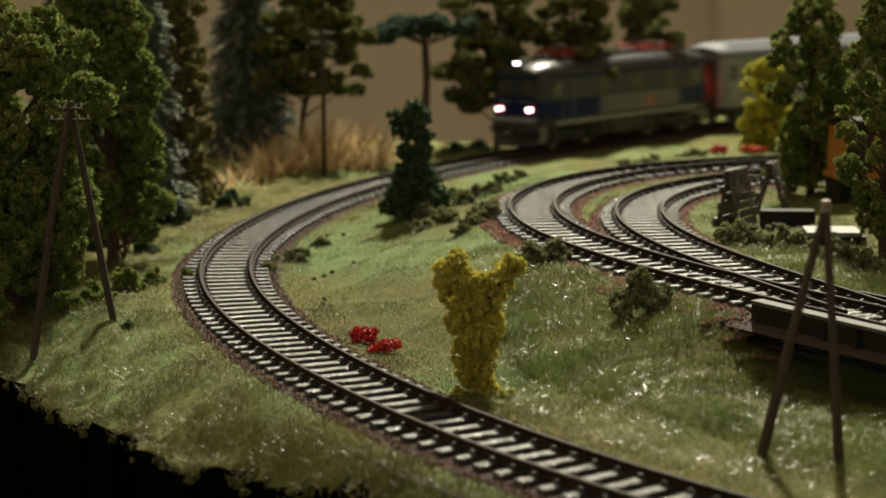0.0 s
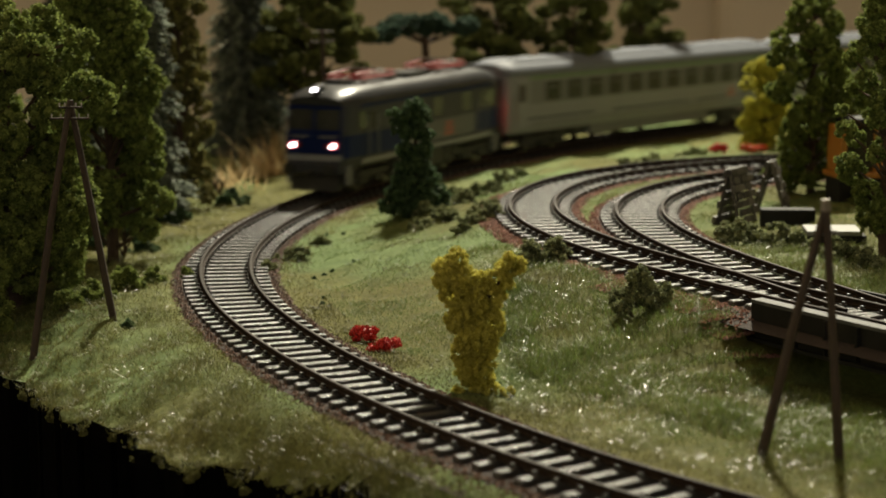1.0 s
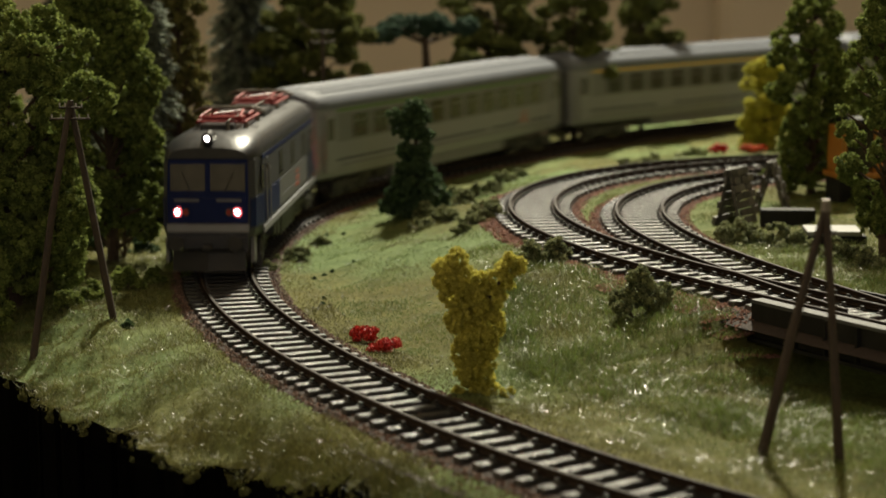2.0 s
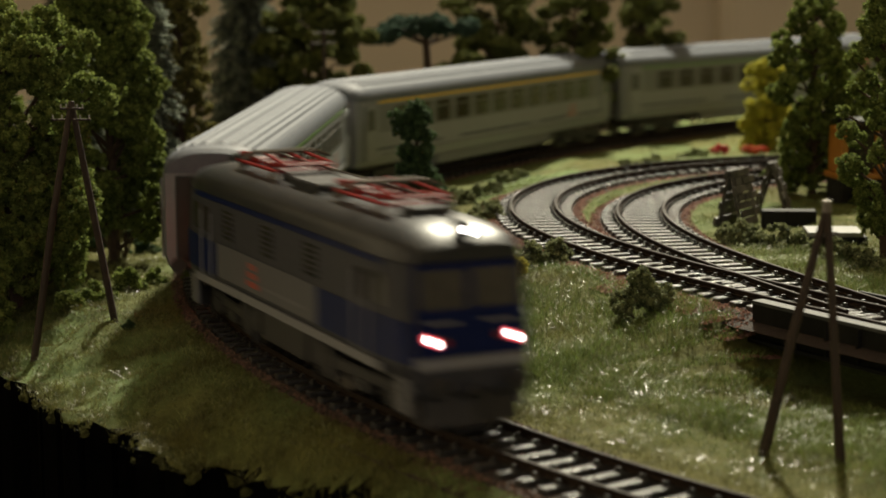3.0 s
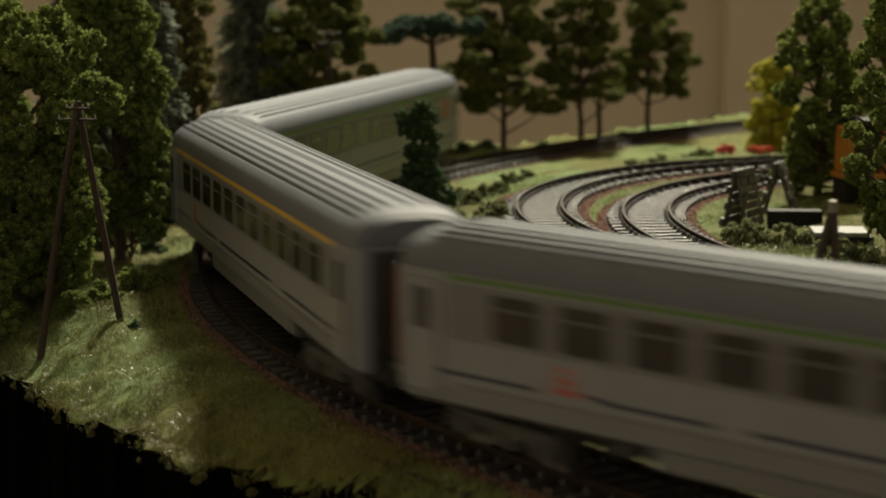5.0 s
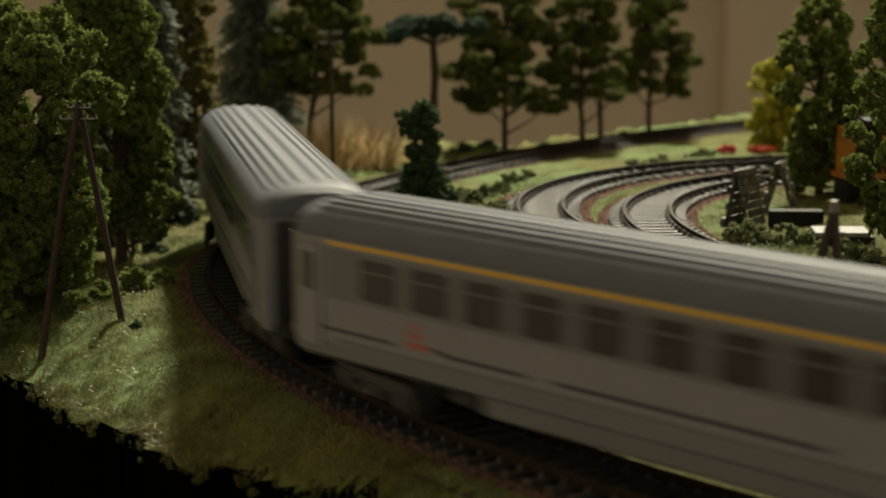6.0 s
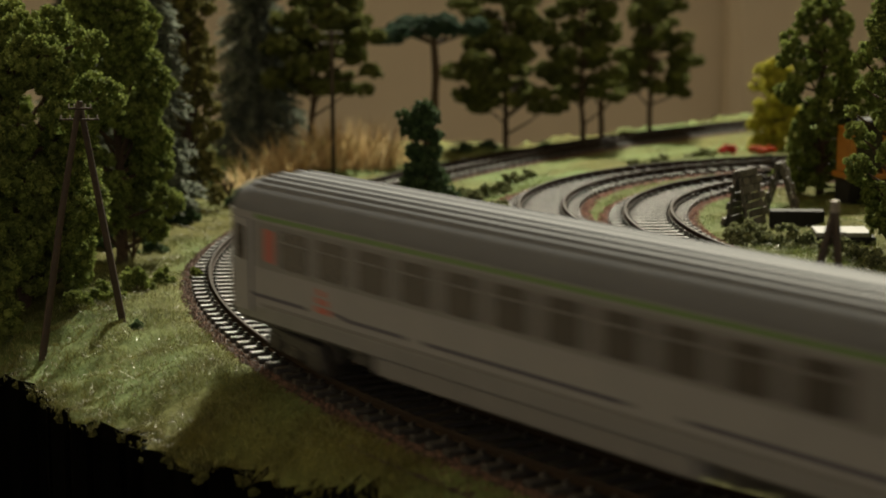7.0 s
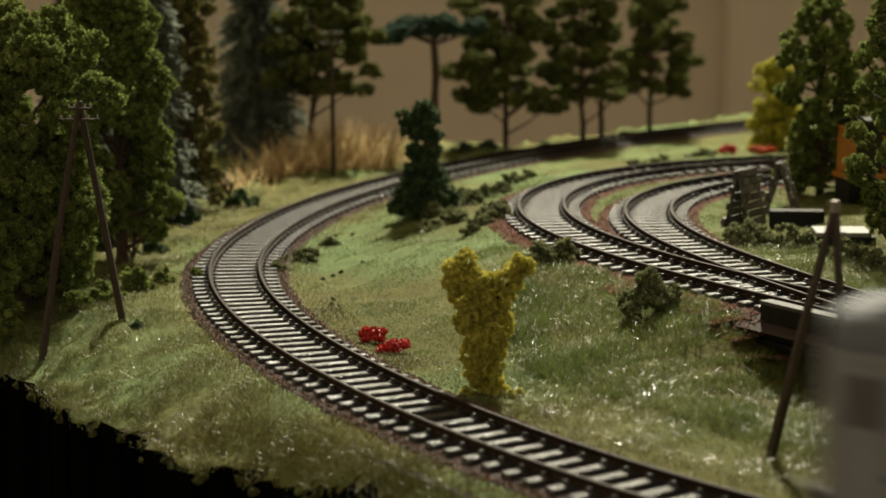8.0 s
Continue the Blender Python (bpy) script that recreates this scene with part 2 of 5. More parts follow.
def room():
    bm = bm_new()
    box(bm, -1800, 2600, 3600, 3720, -900, 1700)
    tagged(part("wall_north", bm, WALL, None), "plain beige painted room wall", "wall", kind="structure")
    bm = bm_new()
    box(bm, 500, 2600, 3480, 3598, -900, 1700, 20)
    tagged(part("wall_pier", bm, WALL, None), "beige painted wall projection with a soft corner", "wall", kind="structure")
    # Unseen walls and ceiling, added to close the room and bounce fill light.
    bm = bm_new()
    box(bm, -1920, -1802, -2600, 3720, -900, 1700)
    tagged(part("wall_west", bm, WALL, None), "plain beige painted room wall", "wall", kind="structure")
    bm = bm_new()
    box(bm, 2602, 2720, -2600, 3720, -900, 1700)
    tagged(part("wall_east", bm, WALL, None), "plain beige painted room wall", "wall", kind="structure")
    bm = bm_new()
    box(bm, -1920, 2720, -2720, -2602, -900, 1700)
    tagged(part("wall_south", bm, WALL, None), "plain beige painted room wall", "wall", kind="structure")
    bm = bm_new()
    box(bm, -1920, 2720, -2720, 3720, 1702, 1800)
    tagged(part("ceiling", bm, WALL, None), "unseen pale ceiling that bounces fill light", "ceiling", kind="structure")
    # The floor's shadow is put into its colour, with the near-black board material.
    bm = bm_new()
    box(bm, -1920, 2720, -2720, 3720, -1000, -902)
    tagged(part("floor", bm, FASCIA, None), "unseen room floor with shadow put into its near-black colour", "floor", kind="structure")


room()

# ---------------------------------------------------------------- permanent way
SLEEPER_PITCH = 7.7


def sleeper_mesh():
    bm = bm_new()
    box(bm, -1.65, 1.65, -15, 15, -4.4, -2.35, 0.25)
    for y in (-8.7, 8.7):
        box(bm, -1.3, 1.3, y - 2.2, y + 2.2, -2.34, -1.95, 0.0)
        for side in (-1, 1):
            box(bm, -0.55, 0.55, y + side * 1.5 - 0.45, y + side * 1.5 + 0.45, -1.94, -1.2, 0.0)
    return bm_mesh("sleeper", bm, SLEEPER)


SLEEPER_MESH = sleeper_mesh()


def lay_track(name, label, track, s0, s1, z, stone, shoulder, group=""):
    root = tagged(new(name), label, "railway track", group)
    prof = [(-1.1, -1.95), (-1.1, -1.7), (-0.28, -1.5), (-0.28, -0.75), (-0.5, -0.55), (-0.5, -0.12), (-0.36, 0.0), (0.36, 0.0), (0.5, -0.12),
            (0.5, -0.55), (0.28, -0.75), (0.28, -1.5), (1.1, -1.7), (1.1, -1.95)]
    ss = np.arange(s0, s1 + 0.1, 4.0)
    for side in (-8.75, 8.75):
        verts, faces, mi = [], [], []
        n = len(prof)
        for s in ss:
            p, a = track.at(s)
            nx, ny = -math.sin(a), math.cos(a)
            verts += [(p[0] + nx * (side + u), p[1] + ny * (side + u), z + v) for u, v in prof]
        for k in range(len(ss) - 1):
            for i in range(n):
                j = (i + 1) % n
                faces.append((k * n + i, k * n + j, (k + 1) * n + j, (k + 1) * n + i))
                mi.append(1 if i in (5, 6, 7) else 0)
        part("rail", fast_mesh("rail", verts, faces, [RAIL, RAILTOP], mi), None, root)
    # bed
    rows, faces = [], []
    shape = [(-25, -6.5), (-17, -3.9), (17, -3.9), (25, -6.5)]
    for s in ss:
        p, a = track.at(s)
        nx, ny = -math.sin(a), math.cos(a)
        rows += [(p[0] + nx * u, p[1] + ny * u, z + v) for u, v in shape]
    for k in range(len(ss) - 1):
        faces += [(4 * k + i, 4 * k + i + 1, 4 * k + i + 5, 4 * k + i + 4) for i in range(3)]
    part("ballast_bed", fast_mesh("ballast_bed", rows, faces, BED, smooth=True), None, root)
    # loose stones
    n = int((s1 - s0) * (14 + shoulder * 1.6))
    s, u = RNG.uniform(s0, s1, n), RNG.normal(0, 1, n)
    u = np.where(RNG.random(n) < 0.72, np.sign(u) * (15.5 + np.abs(RNG.normal(0, shoulder, n))), RNG.uniform(-15, 15, n))
    x, y, a = np.interp(s, track.s, track.x), np.interp(s, track.s, track.y), np.interp(s, track.s, track.a)
    over_bridge = (s < -28) & (z > 5)
    u = np.where(over_bridge & (np.abs(u) > 15), RNG.uniform(-15, 15, n), u)
    cz = z - 4.0 - np.clip(np.abs(u) - 18, 0, 9) * 0.4
    c = np.stack([x - np.sin(a) * u, y + np.cos(a) * u, cz + 0.2], 1)
    part("ballast", octa(c, RNG.uniform(0.3, 0.75, n), stone, "ballast"), None, root, "reddish brown fine ballast stones")
    root_parts.append((root, track, s0, s1, z))
    return root


def octa(c, r, mat, name, squash=0.75):
    """Many small stones in one mesh, each a pyramid sunk into the bed."""
    n = len(c)
    d = np.array([(1, 0, 0), (0, 1, 0), (-1, 0, 0), (0, -1, 0), (0, 0, 1)], float)
    rot = RNG.uniform(0, 6.283, n)
    jit = RNG.uniform(0.65, 1.3, (n, 5, 1))
    v = d[None] * jit
    cx, sx = np.cos(rot)[:, None], np.sin(rot)[:, None]
    v = np.stack([v[..., 0] * cx - v[..., 1] * sx, v[..., 0] * sx + v[..., 1] * cx, v[..., 2] * squash], -1)
    v = c[:, None] + v * np.asarray(r)[:, None, None]
    f = np.array([(0, 1, 4), (1, 2, 4), (2, 3, 4), (3, 0, 4)])
    faces = (f[None] + 5 * np.arange(n)[:, None, None]).reshape(-1, 3)
    return fast_mesh(name, v.reshape(-1, 3), faces, mat)


root_parts = []
lay_track("railway_track", "dark model railway track curving through grass, on reddish ballast", MAIN, -420, 1040, 0.0, BALLAST, 3.2)
lay_track("railway_track", "dark raised siding track with shiny sleepers on red ballast", SIDING, -230, 500, 12.5, REDSTONE, 6.5)
lay_track("railway_track", "dark branch track joining the siding at a turnout", BRANCH, -52, 440, 12.46, REDSTONE, 5.5)
lay_track("railway_track", "straight dark track leading away over a plain board", MAIN, -1310, -420, 0.0, BALLAST, 3.0)
lay_track("railway_track", "straight dark track leading away over a plain board", MAIN, 1040, 1750, 0.0, BALLAST, 3.0)


def carrier_board(s0, s1):
    """The board that carries the track on where the scenery ends."""
    rows = []
    for s in np.linspace(s0, s1, 12):
        p, a = MAIN.at(s)
        nx, ny = -math.sin(a), math.cos(a)
        rows.append([(p[0] + nx * u, p[1] + ny * u, z) for u, z in ((-48, -95), (48, -95), (48, -7.4), (-48, -7.4))])
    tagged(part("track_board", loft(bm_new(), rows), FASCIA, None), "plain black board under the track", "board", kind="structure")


carrier_board(-1320, -440)
carrier_board(1060, 1758)

# ---------------------------------------------------------------- train
LOCO_LEN, COACH_LEN = 191.0, 286.6


def station(t):
    """Where the locomotive's middle stands along the main track, in millimetres."""
    u = t - 4
    early = 14.0 * math.sin(math.pi * t / 1.7) ** 2 if 0 < t < 1.7 else 0.0
    return -early - 185.42 - 225.33 * u + 1.823 * u ** 2 - 1.227 * u ** 3 - 0.147 * u ** 4 + 0.067 * u ** 5


S0 = station(0.0)


BODYW = material("train_white", (0.195, 0.20, 0.218), (0.235, 0.24, 0.258), 120, 0.5, 0.03, spec=0.2)
BODYG = material("train_grey", (0.135, 0.137, 0.147), (0.162, 0.165, 0.176), 120, 0.5, 0.03, spec=0.2)
LOCOG = material("loco_grey", (0.040, 0.041, 0.049), (0.054, 0.056, 0.066), 120, 0.45, 0.03, spec=0.12)
LOCOU = material("loco_upper_grey", (0.048, 0.049, 0.058), (0.062, 0.064, 0.075), 120, 0.45, 0.03, spec=0.12)
LOCOP = material("loco_pale_grey", (0.11, 0.112, 0.12), (0.135, 0.137, 0.147), 120, 0.45, 0.03, spec=0.12)
REDLENS = material("red_lens", (0.20, 0.008, 0.006), (0.26, 0.012, 0.01), 200, 0.2, 0.0)
# Pink halo of the lit headlights, put in as a faintly glowing housing.
HALO_RING = material("headlight_halo", (0.30, 0.01, 0.01), (0.36, 0.02, 0.02), 200, 0.3, 0.0, emit=((1.0, 0.12, 0.14), 1.6))
BLUE = material("train_blue", (0.003, 0.009, 0.055), (0.005, 0.013, 0.078), 120, 0.45, 0.03, spec=0.12)
ROOFG = material("coach_roof", (0.105, 0.114, 0.135), (0.14, 0.151, 0.176), 150, 0.62, 0.04, spec=0.18)
ROOFL = material("loco_roof", (0.018, 0.019, 0.021), (0.034, 0.035, 0.038), 150, 0.33, 0.05, spec=0.35)
DARK = material("underframe", (0.010, 0.010, 0.010), (0.028, 0.026, 0.024), 300, 0.6, 0.2)
GLASS = material("window_glass", (0.016, 0.013, 0.011), (0.036, 0.030, 0.025), 55, 0.14, 0.0, spec=0.22)
# Grey-olive base stands in for the room's reflection in the cab panes.
CABGLASS = material("cab_glass", (0.026, 0.026, 0.023), (0.05, 0.05, 0.044), 60, 0.12, 0.0, spec=0.6)
REDP = material("pantograph_red", (0.20, 0.009, 0.009), (0.30, 0.018, 0.015), 300, 0.45, 0.03, spec=0.2)
LOGO = material("logo_red", (0.30, 0.050, 0.032), (0.36, 0.066, 0.042), 300, 0.45, 0.02)
GREENS = material("stripe_green", (0.05, 0.125, 0.014), (0.065, 0.16, 0.02), 200, 0.45, 0.02)
YELLOWS = material("stripe_yellow", (0.55, 0.33, 0.02), (0.62, 0.38, 0.03), 200, 0.45, 0.02)
NAVY = material("stripe_navy", (0.010, 0.010, 0.035), (0.016, 0.016, 0.05), 200, 0.45, 0.02)
STEEL = material("wheel_steel", (0.12, 0.11, 0.10), (0.22, 0.20, 0.18), 300, 0.35, 0.1, metal=0.9)
HEADLIGHT = material("headlight_glow", (0.9, 0.88, 0.8), (0.95, 0.93, 0.9), 100, 0.3, 0.0, emit=((1.0, 0.95, 0.92), 16.0))
TAILGLOW = material("tail_light_glow", (0.7, 0.02, 0.02), (0.8, 0.03, 0.03), 100, 0.3, 0.0, emit=((1.0, 0.008, 0.004), 50.0))
ORANGE = material("gangway_door", (0.20, 0.040, 0.018), (0.26, 0.052, 0.024), 200, 0.5, 0.03)
RUBBER = material("bellows", (0.012, 0.012, 0.012), (0.025, 0.025, 0.024), 400, 0.75, 0.3)


def panel(bm, x0, x1, z0, z1, y, t=0.15):
    """A thin applied band on a side wall at y."""
    s = 1 if y > 0 else -1
    return box(bm, x0, x1, min(y, y + s * t), max(y, y + s * t), z0, z1)


def rounded(bm, x0, x1, z0, z1, y, t, r):
    """A rounded pane on a side wall."""
    s = 1 if y > 0 else -1
    ring = []
    for cx, cz, a0 in ((x1 - r, z1 - r, 0), (x0 + r, z1 - r, 90), (x0 + r, z0 + r, 180), (x1 - r, z0 + r, 270)):
        for k in range(3):
            a = radians(a0 + 45 * k)
            ring.append((cx + r * math.cos(a), cz + r * math.sin(a)))
    return loft(bm, [[(x, y, z) for x, z in ring], [(x, y + s * t, z) for x, z in ring]])


def wheelset(parent, x, r=5.4):
    bm = bm_new()
    for y in (-1, 1):
        m = Matrix.Translation((0, y * 8.4, 0)) @ Matrix.Rotation(math.pi / 2, 4, "X")
        bmesh.ops.create_cone(bm, cap_ends=True, segments=18, radius1=r, radius2=r, depth=2.2, matrix=m)
        m = Matrix.Translation((0, y * 7.2, 0)) @ Matrix.Rotation(math.pi / 2, 4, "X")
        bmesh.ops.create_cone(bm, cap_ends=True, segments=18, radius1=r + 0.9, radius2=r + 0.9, depth=0.6, matrix=m)
        for k in range(4):
            a = k * math.pi / 2
            box(bm, -0.5, 0.5, y * 9.5 - 0.15, y * 9.5 + 0.15, 1.2, r - 1.2, 0, Matrix.Rotation(a, 4, "Y"))
    rod(bm, (0, -9, 0), (0, 9, 0), 1.0)
    ob = part("wheelset", bm, STEEL, parent, at=mm(x, 0, r))
    wheelsets.append((ob, x, r))
    return ob


def bogie(parent, x, base, width, loco=False):
    bm = bm_new()
    h = 9.5 if loco else 8.5
    for y in (-1, 1):
        yy = y * width
        box(bm, -base / 2 - 6, base / 2 + 6, yy - 0.9, yy + 0.9, h - 3.2, h, 0.5)
        for sx in (-1, 1):
            box(bm, sx * base / 2 - 3.0, sx * base / 2 + 3.0, yy - 1.3, yy + 1.3, h - 6.6, h - 1.5, 0.6)
            rod(bm, (sx * base / 2 - 5, yy, h - 5), (sx * base / 2 - 5, yy, h + 1), 1.2)
            rod(bm, (sx * base / 2 + 5, yy, h - 5), (sx * base / 2 + 5, yy, h + 1), 1.2)
            box(bm, sx * (base / 2 + 7.2) - 0.6, sx * (base / 2 + 7.2) + 0.6, yy - 1, yy + 1, 1.6, 6, 0.2)
        rod(bm, (-4, yy, h - 4), (4, yy, h - 4), 1.4)
        box(bm, -5, 5, yy - 1.2, yy + 1.2, h - 6, h - 2.4, 0.4)
    box(bm, -4, 4, -width, width, h - 3, h - 0.5)
    ob = part("bogie", bm, DARK, parent, at=mm(x, 0, 0))
    for sx in (-1, 1):
        wheelset(ob, sx * base / 2, 6.2 if loco else 5.3)
    bogies.append((ob, x))
    return ob


bogies, wheelsets, vehicles = [], [], []


def buffer_pair(parent, x, sign):
    for y in (-10, 10):
        bm = bm_new()
        rod(bm, (x, y, 12.2), (x + sign * 4.6, y, 12.2), 1.3, sides=10)
        rod(bm, (x + sign * 4.6, y, 12.2), (x + sign * 5.3, y, 12.2), 2.6, sides=12)
        part("buffer", bm, DARK, parent)


def coach(kind_stripe, label, bodies):
    root = thing("passenger_coach", label, "train coach", group="coaches of the train")
    hl, hw, z0, zc, zt = COACH_LEN / 2 - 7.2, 16.4, 11.0, 41.0, 50.0
    # body shell
    bm = bm_new()
    ring = lambda x, k: [(x, y, z) for y, z in [(hw - 1.2 - k, z0), (hw - k, z0 + 4), (hw - k, zc), (-hw + k, zc), (-hw + k, z0 + 4), (-hw + 1.2 + k, z0)]]
    loft(bm, [ring(-hl, 1.6), ring(-hl + 2.2, 0.5), ring(-hl + 16, 0), ring(hl - 16, 0), ring(hl - 2.2, 0.5), ring(hl, 1.6)])
    body = part("body", bm, BODYW, root)
    # roof with long ridges
    def roof_ring(x, k, drop):
        pts = []
        n = 60
        for i in range(n + 1):
            a = math.pi * i / n
            c, s = math.cos(a), math.sin(a)
            y = (hw + 0.12 - k) * math.copysign(abs(c) ** 0.78, c)
            z = zc + 0.05 + (zt - zc - drop) * abs(s) ** 0.85
            if abs(y) < hw * 0.82 and drop < 0.5:
                z += 0.5 * (1 if (i % 4) in (0, 1) else -0.2)
            pts.append((x, y, z))
        return pts
    bm = bm_new()
    loft(bm, [roof_ring(-hl - 0.1, 2.6, 2.4), roof_ring(-hl + 2.5, 0.9, 1.2), roof_ring(-hl + 7, 0.15, 0.55), roof_ring(-hl + 10, 0, 0.0),
              roof_ring(hl - 10, 0, 0.0), roof_ring(hl - 7, 0.15, 0.55), roof_ring(hl - 2.5, 0.9, 1.2), roof_ring(hl + 0.1, 2.6, 2.4)])
    part("roof", bm, ROOFG, root, "pale grey roof with long ridges", smooth=False)
    for side in (-1, 1):
        y = side * hw
        bm = bm_new()
        panel(bm, -hl + 17, hl - 17, 39.4, 40.6, y)
        part("class_stripe", bm, kind_stripe, body)
        bm = bm_new()
        panel(bm, -hl + 17, hl - 17, 26.0, 38.6, y, 0.08)
        part("window_band", bm, BODYG, body, "grey window band")
        bm = bm_new()
        panel(bm, -hl + 20, hl - 20, 15.4, 16.2, y, 0.35)
        part("trim_strip", bm, BODYG, body)
        for x0, x1 in ((-hl + 14, -hl + 44), (-hl + 62, -hl + 92), (-hl + 100, -hl + 178), (-hl + 196, hl - 46), (hl - 46, hl - 14)):
            bm = bm_new()
            panel(bm, x0, x1, 17.8, 18.8, y, 0.12)
            part("navy_stripe", bm, NAVY, body)
        for x0 in (-hl + 47,):
            bm = bm_new()
            for k in range(3):
                panel(bm, x0 + 2 + k * 0.7, x0 + 9 - k * 1.4, 18.2 + k * 2.3, 19.8 + k * 2.3, y, 0.13)
            part("logo", bm, LOGO, body)
            bm = bm_new()
            panel(bm, x0 + 10.5, x0 + 16.5, 18.6, 19.4, y, 0.12)
            part("lettering_bar", bm, NAVY, body)
        n = 11
        for k in range(n):
            x = -hl + 38 + (2 * hl - 76) * k / (n - 1)
            bm = bm_new()
            rounded(bm, x - 7.0, x + 7.0, 27.2, 37.4, y + side * 0.08, 0.16, 1.2)
            w = part("window", bm, GLASS, body)
            bm = bm_new()
            panel(bm, x - 6.2, x + 6.2, 34.2, 34.6, y + side * 0.24, 0.12)
            part("window_bar", bm, BODYG, w)
        for sx in (-1, 1):
            bm = bm_new()
            xd = sx * (hl - 9.5)
            box(bm, xd - 5.0, xd + 5.0, min(y, y - side * 0.8), max(y, y - side * 0.8) + 0.0, 13.5, 39)
            bmesh.ops.translate(bm, verts=bm.verts, vec=(0, side * 0.72, 0))
            d = part("door", bm, BODYW, root)
            bm = bm_new()
            rounded(bm, xd - 2.4, xd + 2.4, 27.5, 37, y + side * 0.74, 0.15, 0.9)
            part("door_window", bm, GLASS, d)
            bm = bm_new()
            rod(bm, (xd + sx * 5.6, y + side * 0.5, 17), (xd + sx * 5.6, y + side * 0.5, 30), 0.22, sides=6)
            part("grab_rail", bm, STEEL, d)
    for sx in (-1, 1):
        bm = bm_new()
        x = sx * hl
        box(bm, min(x - 1, x + sx * 0.3), max(x + 1, x + sx * 0.3), -11.4, 11.4, 13, 40.4, 0.5)
        part("end_panel", bm, DARK, root)
        bm = bm_new()
        rings = []
        for k in range(11):
            xx, g = x + sx * (0.32 + 0.10 * k), (0.55 if k % 2 else 0.0)
            rings.append([(xx, -6.8 + g, 14), (xx, 6.8 - g, 14), (xx, 6.8 - g, 38.5 - g), (xx, -6.8 + g, 38.5 - g)])
        loft(bm, rings, caps=False)
        part("gangway_bellows", bm, RUBBER, root)
        bm = bm_new()
        box(bm, min(x, x + sx * 1.1), max(x, x + sx * 1.1), -5.6, 5.6, 14, 36.9)
        part("gangway_door", bm, ORANGE, root, "orange-red gangway door")
        buffer_pair(root, x, sx)
    if bodies == 2:
        for y in (-hw, hw):
            bm = bm_new()
            rounded(bm, -hl + 22, -hl + 27, 28, 37, y + math.copysign(0.08, y), 0.14, 0.8)
            part("red_notice", bm, LOGO, body, "red notice panel")
    bm = bm_new()
    box(bm, -62, 62, -14.6, 14.6, 5.5, 11.2, 0.8)
    part("skirt", bm, BODYG, root, "pale grey underfloor skirt")
    bm = bm_new()
    box(bm, -hl + 2, hl - 2, -13.5, 13.5, 9.4, 11.1, 0.3)
    for x in (-88, -72, 70, 84):
        box(bm, x - 5, x + 5, -12, 12, 5.8, 9.5, 0.6)
    part("underframe", bm, DARK, root)
    for sx in (-1, 1):
        bogie(root, sx * COACH_LEN * 0.36, 29, 12.2)
    vehicles.append((root, LOCO_LEN / 2 + COACH_LEN * (bodies + 0.5), COACH_LEN * 0.36))
    return root


